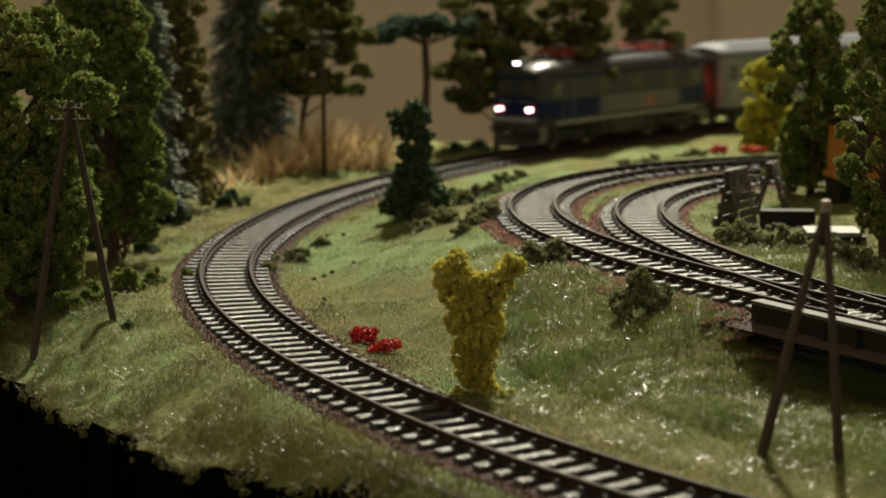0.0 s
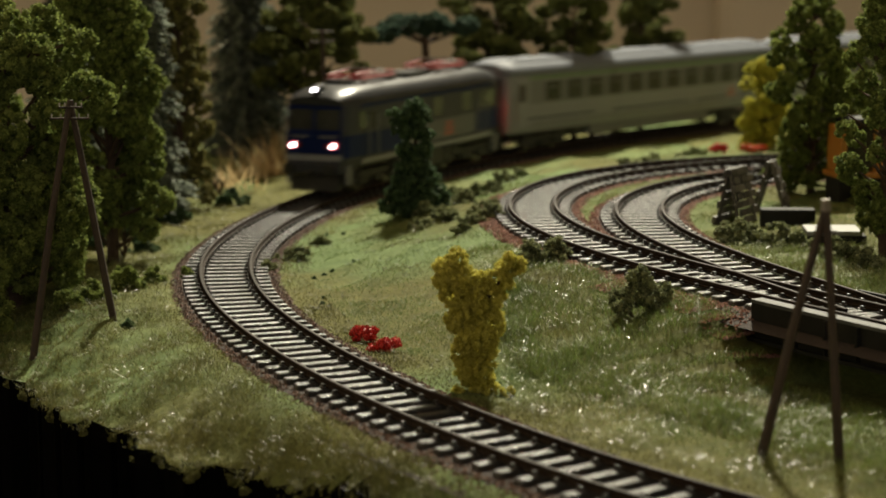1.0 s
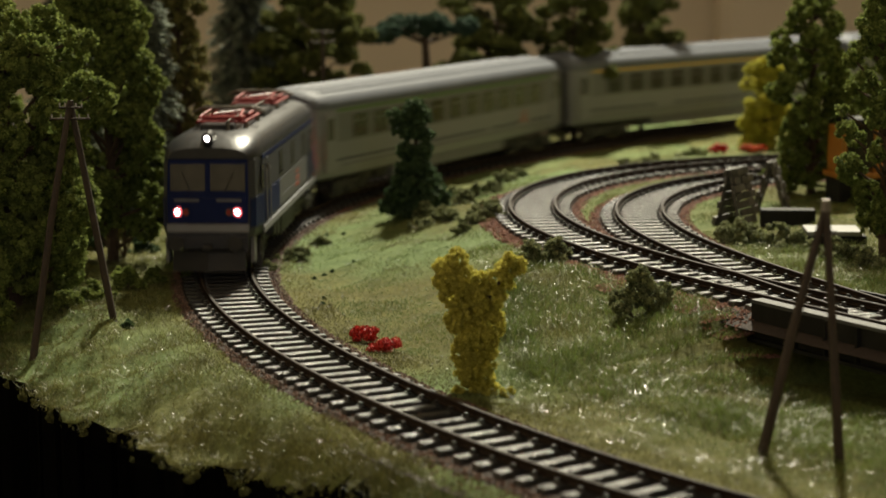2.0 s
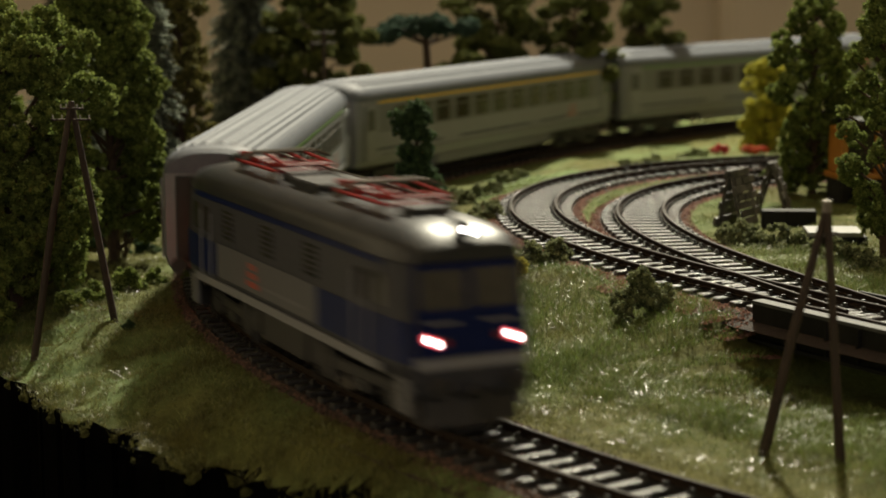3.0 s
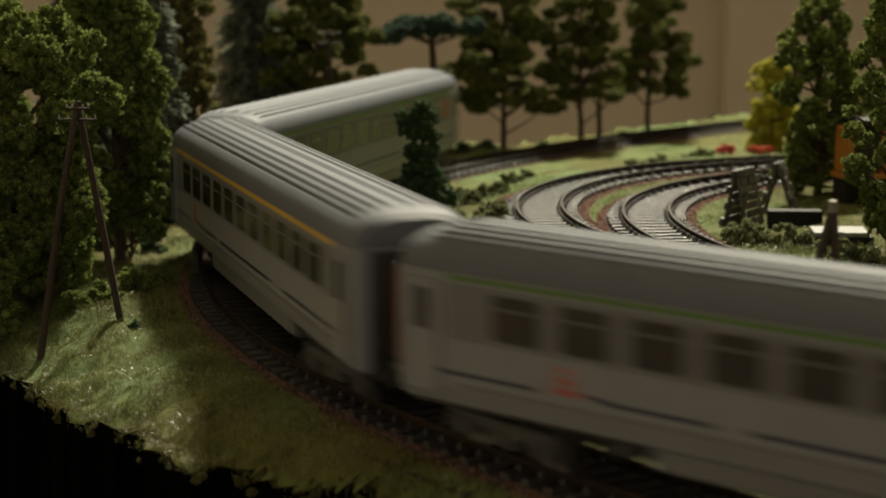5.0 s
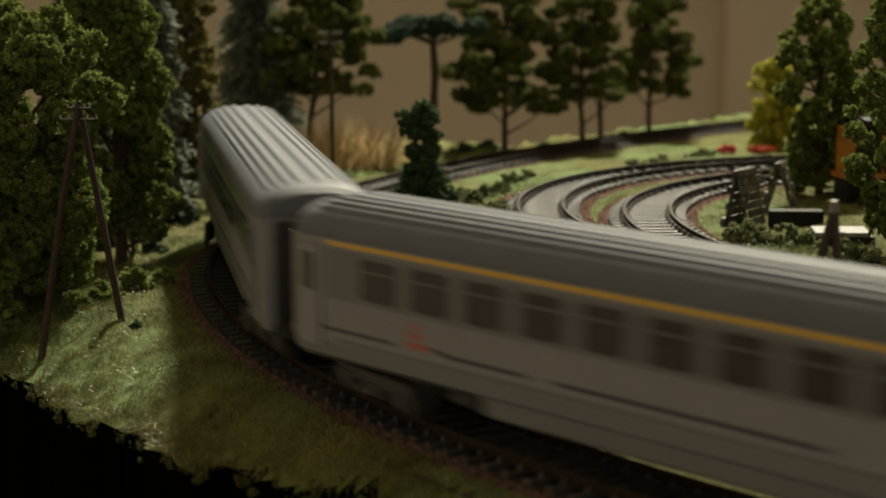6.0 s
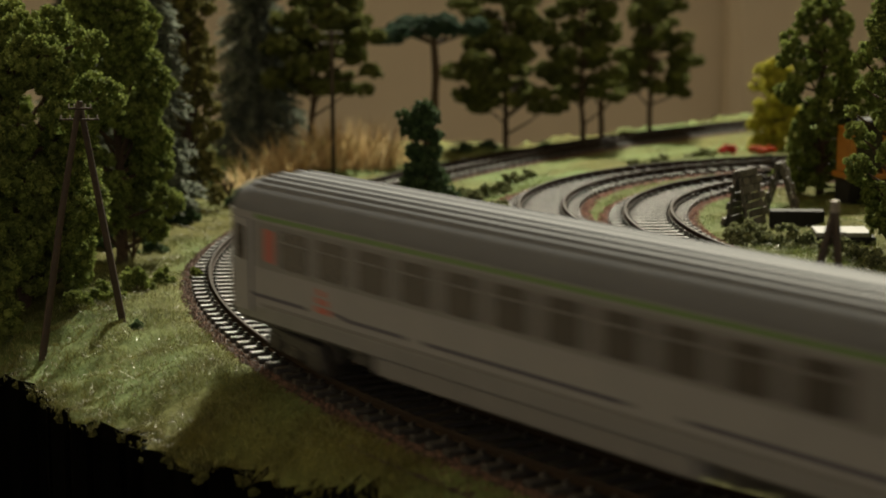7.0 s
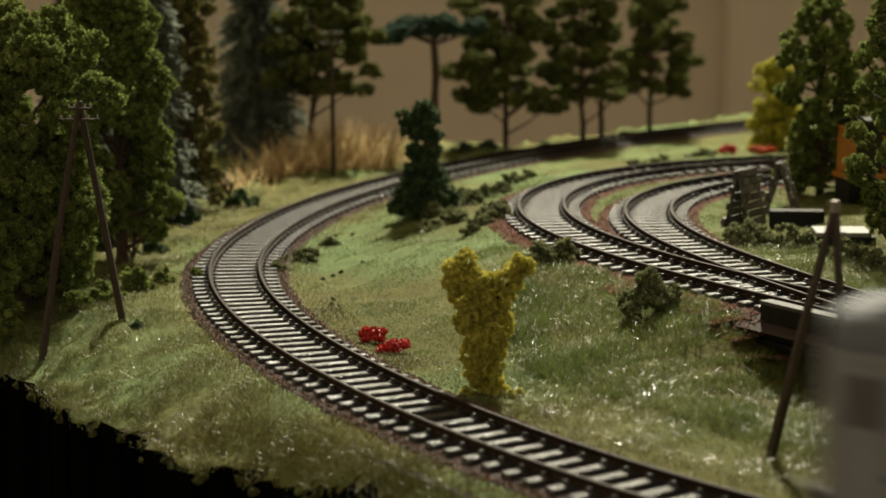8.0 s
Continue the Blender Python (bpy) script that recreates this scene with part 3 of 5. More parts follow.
def locomotive():
    root = thing("electric_locomotive", "blue and white electric locomotive with red pantographs and lit headlights", "locomotive")
    hl, hw, z0, zc, zt = 88.0, 16.8, 13.0, 40.5, 48.6
    def sect(x, k, lean, zc=zc):
        return [(x, hw - 1.0 - k, z0), (x, hw - k, z0 + 3), (x - lean * 0.35, hw - k, 27), (x - lean, hw - k - 0.3, zc), (x - lean, -hw + k + 0.3, zc),
                (x - lean * 0.35, -hw + k, 27), (x, -hw + k, z0 + 3), (x, -hw + 1.0 + k, z0)]
    bm = bm_new()
    loft(bm, [sect(-hl, 2.6, -2.6), sect(-hl + 3.5, 0.9, -1.5), sect(-hl + 15, 0, 0), sect(hl - 15, 0, 0), sect(hl - 3.5, 0.9, 1.5), sect(hl, 2.6, 2.6)])
    bmesh.ops.bevel(bm, geom=list(bm.edges), offset=0.5, segments=1, affect="EDGES")
    body = part("body", bm, LOCOG, root, "pale grey body shell")
    # roof
    def roof_ring(x, k, drop):
        pts = []
        for i in range(21):
            a = math.pi * i / 20
            c, s = math.cos(a), math.sin(a)
            pts.append((x, (hw + 0.1 - k) * math.copysign(abs(c) ** 0.7, c), zc + 0.05 + (zt - zc - drop) * abs(s) ** 0.8))
        return pts
    bm = bm_new()
    loft(bm, [roof_ring(-hl + 1.8, 3.4, 4.4), roof_ring(-hl + 6, 1.3, 1.8), roof_ring(-hl + 16, 0.1, 0.3), roof_ring(-hl + 30, 0, 0), roof_ring(hl - 30, 0, 0),
              roof_ring(hl - 16, 0.1, 0.3), roof_ring(hl - 6, 1.3, 1.8), roof_ring(hl - 1.8, 3.4, 4.4)])
    part("roof", bm, ROOFL, root, "grey domed roof", smooth=True)
    for side in (-1, 1):
        y = side * hw
        def band(name, x0, x1, za, zb, mat, t=0.18):
            b2 = bm_new()
            panel(b2, x0, x1, za, zb, y, t)
            return part(name, b2, mat, body)
        band("side_band", -hl + 15, hl - 15, 27.5, 38.8, LOCOU, 0.1)
        band("cantrail_stripe", -hl + 15, hl - 15, 38.9, 40.4, BLUE)
        band("sill_stripe", -hl + 15, hl - 15, 13.4, 15.6, BODYW, 0.6)
        band("pale_panel", -hl + 34.4, hl - 58.4, 17, 26.8, LOCOP, 0.12)
        band("blue_panel", -hl + 15, -hl + 34, 17, 26.5, BLUE)
        band("blue_panel", hl - 58, hl - 15, 17, 26.8, BLUE)
        bm = bm_new()
        for k in range(3):
            panel(bm, -26 + k * 0.8, -16 - k * 1.2, 18.4 + k * 2.5, 20.0 + k * 2.5, y, 0.2)
        part("logo", bm, LOGO, body)
        bm = bm_new()
        panel(bm, -13, 22, 19.2, 20.2, y, 0.18)
        part("lettering_bar", bm, BODYG, body)
        for x in (-42, -8, 26):
            bm = bm_new()
            for k in range(6):
                panel(bm, x - 4.5, x + 4.5, 29 + k * 1.5, 29.9 + k * 1.5, y, 0.3)
            part("louvre", bm, CABGLASS, body)
        for x in (-62, 62):
            bm = bm_new()
            panel(bm, x - 3.6, x + 3.6, 15.8, 38.4, y, 0.25)
            d = part("cab_door", bm, LOCOU, body)
            bm = bm_new()
            panel(bm, x - 3.4, x + 3.4, 17, 26.8, y + side * 0.25, 0.08)
            part("lower_panel", bm, BLUE, d)
            bm = bm_new()
            rounded(bm, x - 2.4, x + 2.4, 29, 36.6, y + side * 0.25, 0.12, 0.7)
            part("door_window", bm, GLASS, d)
            for dx in (-4.6, 4.6):
                bm = bm_new()
                rod(bm, (x + dx, y + side * 0.7, 16), (x + dx, y + side * 0.7, 35), 0.28, sides=6)
                part("handrail", bm, BODYW, d)
        for sx in (-1, 1):
            bm = bm_new()
            rounded(bm, min(sx * 68.5, sx * 75.5), max(sx * 68.5, sx * 75.5), 29, 37, y, 0.2, 0.9)
            part("cab_side_window", bm, CABGLASS, body)
        # underframe boxes and steps
        for x0, x1 in ((-18, 18),):
            bm = bm_new()
            box(bm, x0, x1, min(y * 0.6, y * 0.93), max(y * 0.6, y * 0.93), 4.2, 13, 0.8)
            part("underfloor_box", bm, DARK, root)
    for sx in (-1, 1):
        front = lambda z: sx * (hl - (2.6 * 0.35 * (z - 16) / 11 if z < 27 else 2.6 * (0.35 + 0.65 * (z - 27) / 13.5)))
        # blue front skin, in three bands that follow the lean
        def skin(name, mat, za, zb, hw0, hw1, t, n=1):
            b2 = bm_new()
            rows = []
            for z, w in ((za, hw0), (zb, hw1)):
                x = front(z)
                rows.append([(x - sx * 0.6, -w, z), (x - sx * 0.6, w, z), (x + sx * t, w, z), (x + sx * t, -w, z)])
            loft(b2, rows)
            return part(name, b2, mat, body)
        for s2 in (-1, 1):
            b2 = bm_new()
            rows = []
            for xx, k in ((hl - 15, 0.0), (hl - 3.6, 0.85), (hl - 0.6, 2.2)):
                w = s2 * (hw - k + 0.16)
                w0 = s2 * (hw - k - 0.5)
                rows.append([(sx * xx, w0, 17), (sx * xx, w, 17), (sx * (xx - (0.8 if k > 1 else 0.3)), w, 26.9), (sx * (xx - (0.8 if k > 1 else 0.3)), w0, 26.9)])
            loft(b2, rows)
            part("corner_panel", b2, BLUE, body)
        skin("front_panel", BLUE, 18.6, 27, 13.8, 14.0, 0.35)
        skin("front_panel", BLUE, 27.05, 40.2, 14.0, 13.6, 0.35)
        skin("front_sill", BODYW, 15.6, 18.2, 14.0, 14.2, 0.7)
        for s2 in (-1, 1):
            b2 = bm_new()
            rows = []
            for z in (29.6, 38.6):
                x = front(z)
                rows.append([(x, s2 * 0.9, z), (x, s2 * 12.9, z), (x + sx * 0.55, s2 * 12.9, z), (x + sx * 0.55, s2 * 0.9, z)])
            loft(b2, rows)
            ws = part("windscreen", b2, CABGLASS, body)
            b2 = bm_new()
            rod(b2, (front(30) + sx * 0.8, s2 * 6, 29.7), (front(36) + sx * 0.8, s2 * 9, 36), 0.16, sides=5)
            part("wiper", b2, DARK, ws)
            b2 = bm_new()
            box(b2, min(front(26.4), front(26.4) + sx * 0.8), max(front(26.4), front(26.4) + sx * 0.8), min(s2 * 3, s2 * 11.5), max(s2 * 3, s2 * 11.5), 26.0, 26.8)
            part("front_handrail", b2, BODYG, body)
            # lamps
            for name, yy, mat in (("headlight", 10.3, HEADLIGHT if sx > 0 else DARK), ("tail_light", 7.4, REDLENS if sx > 0 else TAILGLOW)):
                b2 = bm_new()
                x = front(22.4) + sx * 0.3
                rod(b2, (x, s2 * yy, 22.4), (x + sx * 0.9, s2 * yy, 22.4), 1.55 if name == "headlight" else 1.4, sides=14)
                hous = part(name, b2, HALO_RING if name == "headlight" and sx > 0 else DARK, body)
                b2 = bm_new()
                rod(b2, (x + sx * 0.9, s2 * yy, 22.4), (x + sx * 1.15, s2 * yy, 22.4), 0.95 if name == "headlight" else 1.0, sides=14)
                part("lens", b2, mat, hous)
        b2 = bm_new()
        rod(b2, (sx * 80, 0, 47.6), (sx * 86.4, 0, 47.4), 2.2, 1.9, sides=14)
        hous = part("top_light", b2, ROOFL, root)
        b2 = bm_new()
        rod(b2, (sx * 86.4, 0, 47.4), (sx * 86.46, 0, 47.4), 0.9, sides=14)
        part("lens", b2, HEADLIGHT if sx > 0 else DARK, hous)
        # buffer beam, coupler, plough
        b2 = bm_new()
        box(b2, min(sx * 86, sx * 89), max(sx * 86, sx * 89), -14, 14, 9.6, 14.6, 0.4)
        part("buffer_beam", b2, LOCOG, root)
        b2 = bm_new()
        loft(b2, [[(sx * 84, -12.5, 2.6), (sx * 84, 12.5, 2.6), (sx * 88, 12.5, 2.0), (sx * 90, 0, 2.0), (sx * 88, -12.5, 2.0)],
                  [(sx * 84, -12.5, 8.5), (sx * 84, 12.5, 8.5), (sx * 86, 12.5, 8.5), (sx * 88, 0, 8.5), (sx * 86, -12.5, 8.5)]])
        part("snow_plough", b2, DARK, root)
        b2 = bm_new()
        box(b2, min(sx * 88, sx * 93), max(sx * 88, sx * 93), -1.6, 1.6, 9.6, 11.6, 0.4)
        part("coupler", b2, DARK, root)
        for s2 in (-1, 1):
            b2 = bm_new()
            xx = sx * 82
            box(b2, xx - 3.0, xx + 3.0, min(s2 * 14.0, s2 * 15.4), max(s2 * 14.0, s2 * 15.4), 4.5, 13.2, 0.3)
            part("step", b2, BODYG, root)
        buffer_pair(root, sx * 88.6, sx)
        bogie(root, sx * 50, 36, 12.6, True)
    # roof gear
    for sx in (-1, 1):
        pantograph(root, sx * 40)
    for x, w, l in ((0, 9, 22), (-20, 7, 8), (18, 7, 8), (62, 6, 7), (-62, 6, 7)):
        bm = bm_new()
        box(bm, x - l / 2, x + l / 2, -w, w, 47.6, 50.4, 0.5)
        part("roof_box", bm, ROOFL, root)
    bm = bm_new()
    for x in (-66, -56, -24, -12, 12, 24, 56, 66):
        rod(bm, (x, 4, 48.2), (x, 4, 51.6), 0.7, sides=8)
    rod(bm, (-66, 4, 51.6), (66, 4, 51.6), 0.3, sides=6)
    part("roof_busbar", bm, STEEL, root)
    bm = bm_new()
    box(bm, -84, 84, -13.5, 13.5, 10.8, 13.1, 0.4)
    # Solid boxes added to stop light passing beneath the locomotive.
    box(bm, -30, 30, -11, 11, 3.4, 10.9, 0.5)
    for x in (-50, 50):
        box(bm, x - 12, x + 12, -6.4, 6.4, 2.6, 10.9, 0.5)
    part("underframe", bm, DARK, root)
    for sx in (-1, 1):
        for x, w, z0 in ((24, 7, 5.2), (33, 5, 6.4)):
            bm = bm_new()
            box(bm, sx * x - w / 2, sx * x + w / 2, 11.2, 15.4, z0, 12.4, 0.5)
            box(bm, sx * x - w / 2, sx * x + w / 2, -15.4, -11.2, z0, 12.4, 0.5)
            part("battery_box", bm, DARK, root)
    vehicles.append((root, 0.0, 50.0))
    return root


def pantograph(root, x):
    def bar(name, p, q, r, mat, parent, label="", sides=6):
        return part(name, rod(bm_new(), p, q, r, sides=sides), mat, parent, label)
    p = bar("pantograph", (x - 17, -8.5, 50.4), (x + 17, -8.5, 50.4), 0.55, REDP, root, "folded red pantograph")
    bar("frame_rail", (x - 17, 8.5, 50.4), (x + 17, 8.5, 50.4), 0.55, REDP, p)
    for dx in (-17, -6, 6, 17):
        bar("crossbar", (x + dx, -8.4, 50.5), (x + dx, 8.4, 50.5), 0.5, REDP, p)
    for dx in (-14, 14):
        for y in (-8.5, 8.5):
            bar("insulator", (x + dx, y, 47.0), (x + dx, y, 50.2), 0.9, STEEL, p, sides=8)
    for s in (-1, 1):
        for y in (-6.5, 6.5):
            bar("lower_arm", (x + s * 4, y, 51.2), (x + s * 19, y * 1.1, 52.2), 0.65, REDP, p)
            bar("upper_arm", (x + s * 19, y * 1.1, 52.4), (x + s * 1.5, y * 0.9, 53.7), 0.5, REDP, p)
        bar("hinge_bar", (x + s * 19, -7.2, 52.2), (x + s * 19, 7.2, 52.2), 0.45, REDP, p)
        bar("stay", (x + s * 4, -6.5, 51.4), (x + s * 19, 7.2, 52.3), 0.35, REDP, p)
    for s in (-1, 1):
        shoe = bm_new()
        limb = [(x + s * 2.2, -13, 52.6), (x + s * 2.2, -9, 54.2), (x + s * 2.2, 9, 54.2), (x + s * 2.2, 13, 52.6)]
        rings = []
        for q in limb:
            rings.append([(q[0] + 0.55 * math.cos(k * 1.0472), q[1], q[2] + 0.55 * math.sin(k * 1.0472)) for k in range(6)])
        part("contact_shoe", loft(shoe, rings), STEEL, p)


locomotive()
coach(GREENS, "white and grey passenger coach with a green stripe", 0)
coach(YELLOWS, "white and grey passenger coach with a yellow stripe", 1)
coach(GREENS, "white and grey rear coach with a green stripe", 2)


def vehicle_pose(s, pivot):
    a, _ = MAIN.at(s - pivot)
    b, _ = MAIN.at(s + pivot)
    c = (a + b) / 2
    return c, math.atan2(a[1] - b[1], a[0] - b[0])



# ---------------------------------------------------------------- vegetation
FOAM = material("foliage_green", (0.070, 0.100, 0.024), (0.27, 0.325, 0.090), 260, 0.85, 0.8, per_island=0.5, spec=0.2, leaf=0.45)
# Darker copy of FOAM: the far pines' backlit shade is put into the colour.
FOAM_BACKLIT = material("foliage_backlit_shade", (0.046, 0.058, 0.017), (0.185, 0.20, 0.060), 260, 0.85, 0.8, per_island=0.5, spec=0.2, leaf=0.35)
FOAM_OLIVE = material("foliage_olive", (0.070, 0.072, 0.024), (0.25, 0.228, 0.078), 260, 0.85, 0.8, per_island=0.5, spec=0.2, leaf=0.35)
FOAM_DARK = material("foliage_dark", (0.020, 0.042, 0.018), (0.090, 0.145, 0.065), 260, 0.8, 0.8, per_island=0.5, spec=0.3, leaf=0.35)
FOAM_PINE = material("foliage_pine", (0.020, 0.042, 0.028), (0.070, 0.115, 0.080), 260, 0.8, 0.8, per_island=0.5, spec=0.25, leaf=0.35)
FOAM_YELLOW = material("foliage_yellow", (0.36, 0.33, 0.05), (0.74, 0.69, 0.17), 260, 0.85, 0.8, per_island=0.5, spec=0.2, leaf=0.45)
FOAM_LIME = material("foliage_lime", (0.27, 0.26, 0.035), (0.58, 0.55, 0.09), 260, 0.85, 0.8, per_island=0.5, spec=0.2, leaf=0.35)
FOAM_SHRUB = material("foliage_shrub", (0.075, 0.092, 0.045), (0.29, 0.315, 0.155), 300, 0.8, 0.8, per_island=0.6, spec=0.3, leaf=0.35)
NEEDLE = material("spruce_needles", (0.085, 0.10, 0.078), (0.30, 0.335, 0.27), 200, 0.55, 0.2, per_island=0.8, spec=0.4, leaf=0.5)
NEEDLE_DARK = material("spruce_needles_dark", (0.08, 0.095, 0.075), (0.28, 0.31, 0.25), 200, 0.6, 0.2, per_island=0.8, spec=0.3, leaf=0.5)
BARK = material("bark", (0.03, 0.018, 0.010), (0.09, 0.055, 0.032), 500, 0.85, 0.6)
POLE = material("pole_wood", (0.018, 0.011, 0.007), (0.05, 0.031, 0.02), 400, 0.7, 0.4)
PORCELAIN = material("insulator_white", (0.30, 0.29, 0.28), (0.42, 0.41, 0.40), 200, 0.25, 0.0)
PETAL = material("petal_red", (0.42, 0.010, 0.008), (0.62, 0.035, 0.025), 400, 0.45, 0.3, per_island=0.5)
PETAL_ORANGE = material("petal_orange", (0.50, 0.07, 0.02), (0.62, 0.13, 0.04), 400, 0.5, 0.3, per_island=0.5)
STRAW = material("dry_reed", (0.32, 0.20, 0.09), (0.74, 0.58, 0.33), 200, 0.6, 0.2, per_island=0.9, leaf=0.35)
GRASS_GREEN = material("grass_green", (0.090, 0.142, 0.048), (0.205, 0.275, 0.098), 120, 0.5, 0.0, per_island=0.5, spec=0.4, leaf=0.3,
                       patch=((0.105, 0.132, 0.032), (0.25, 0.28, 0.082), 16, 0.45, 0.80))
GRASS_DEEP = material("grass_deep_green", (0.070, 0.118, 0.024), (0.205, 0.295, 0.072), 120, 0.4, 0.0, per_island=0.7, spec=0.6, leaf=0.3,
                      patch=((0.09, 0.12, 0.026), (0.22, 0.265, 0.072), 18, 0.52, 0.68))
GRASS_LONG = material("grass_long", (0.12, 0.14, 0.042), (0.34, 0.375, 0.14), 120, 0.30, 0.0, per_island=0.9, spec=0.65, leaf=0.2)
TURF = material("turf", (0.045, 0.048, 0.014), (0.14, 0.14, 0.046), 260, 0.9, 0.8, per_island=0.5, spec=0.15)
GRASS_STRAW = material("grass_straw", (0.052, 0.054, 0.015), (0.17, 0.163, 0.048), 120, 0.45, 0.0, per_island=0.7, spec=0.5, leaf=0.3,
                       patch=((0.085, 0.09, 0.022), (0.23, 0.22, 0.068), 20, 0.47, 0.62))

PHI = (1 + 5 ** 0.5) / 2
ICO_V = np.array([(-1, PHI, 0), (1, PHI, 0), (-1, -PHI, 0), (1, -PHI, 0), (0, -1, PHI), (0, 1, PHI), (0, -1, -PHI), (0, 1, -PHI), (PHI, 0, -1), (PHI, 0, 1),
                  (-PHI, 0, -1), (-PHI, 0, 1)]) / math.hypot(1, PHI)
ICO_F = np.array([(0, 11, 5), (0, 5, 1), (0, 1, 7), (0, 7, 10), (0, 10, 11), (1, 5, 9), (5, 11, 4), (11, 10, 2), (10, 7, 6), (7, 1, 8), (3, 9, 4), (3, 4, 2),
                  (3, 2, 6), (3, 6, 8), (3, 8, 9), (4, 9, 5), (2, 4, 11), (6, 2, 10), (8, 6, 7), (9, 8, 1)])


def on_sphere(n):
    v = RNG.normal(size=(n, 3))
    return v / np.linalg.norm(v, axis=1, keepdims=True)


def scatter(c, r, base_v, base_f, jitter):
    """Jittered, turned copies of a small solid at centres c with radii r."""
    n = len(c)
    q = RNG.normal(size=(n, 4))
    q /= np.linalg.norm(q, axis=1, keepdims=True)
    w, x, y, z = q.T
    m = np.stack([1 - 2 * (y * y + z * z), 2 * (x * y - z * w), 2 * (x * z + y * w), 2 * (x * y + z * w), 1 - 2 * (x * x + z * z), 2 * (y * z - x * w),
                  2 * (x * z - y * w), 2 * (y * z + x * w), 1 - 2 * (x * x + y * y)], 1).reshape(n, 3, 3)
    v = base_v[None] * RNG.uniform(1 - jitter, 1 + jitter, (n, len(base_v), 1))
    v = np.einsum("nij,nkj->nki", m, v) * r[:, None, None] + c[:, None]
    f = base_f[None] + len(base_v) * np.arange(n)[:, None, None]
    return v.reshape(-1, 3), f.reshape(-1, 3)


FLAKE_V = np.array([(1.0, 0.0, 0.0), (-0.6, 0.75, 0.1), (-0.5, -0.8, -0.1)])
FLAKE_F = np.array([(0, 1, 2)])


def foam(name, lobes, mat, lump=2.0, crumb=0.55, density=1.0, crumbs=9, squash=0.85):
    """Ground-foam foliage: lobes (x, y, z, r) covered with lumps, and the lumps with fine flakes."""
    cs, rs, ds = [], [], []
    for x, y, z, r in lobes:
        n = max(5, int(density * 4.6 * (r / lump) ** 2))
        d = on_sphere(n) * RNG.uniform(0.74, 1.06, (n, 1)) * r
        d[:, 2] *= squash
        cs.append(np.array([x, y, z]) + d)
        ds.append(d / r)
        rs.append(RNG.uniform(0.55, 1.15, n) * lump)
    c, r, out = np.concatenate(cs), np.concatenate(rs), np.concatenate(ds)
    v1, f1 = scatter(c, r * 0.92, ICO_V, ICO_F, 0.22)
    k = np.repeat(np.arange(len(c)), int(crumbs * 3.2))
    d = on_sphere(len(k)) + 0.7 * out[k]
    d /= np.linalg.norm(d, axis=1, keepdims=True)
    c2 = c[k] + d * (r[k] * RNG.uniform(0.8, 1.3, len(k)))[:, None]
    v2, f2 = scatter(c2, RNG.uniform(0.6, 1.5, len(k)) * crumb * 0.95, FLAKE_V, FLAKE_F, 0.3)
    return fast_mesh(name, np.concatenate([v1, v2]), np.concatenate([f1, f2 + len(v1)]), mat)


def limb_path(bm, pts, r0, r1, sides=7):
    """A tapered, bent limb."""
    rings = []
    pts = [Vector(p) for p in pts]
    for i, p in enumerate(pts):
        d = (pts[min(i + 1, len(pts) - 1)] - pts[max(i - 1, 0)]).normalized()
        a = d.orthogonal().normalized()
        b = d.cross(a)
        r = r0 + (r1 - r0) * i / (len(pts) - 1)
        rings.append([p + (a * math.cos(k * 6.2832 / sides) + b * math.sin(k * 6.2832 / sides)) * r * random.uniform(0.88, 1.12) for k in range(sides)])
    # keep ring starts in step
    for i in range(1, len(rings)):
        best = min(range(sides), key=lambda o: (rings[i][o] - rings[i - 1][0]).length)
        rings[i] = rings[i][best:] + rings[i][:best]
    return loft(bm, rings)


def place(x, y, sink=0.6):
    return mm(x, y, float(ground(x, y)[0]) - sink)


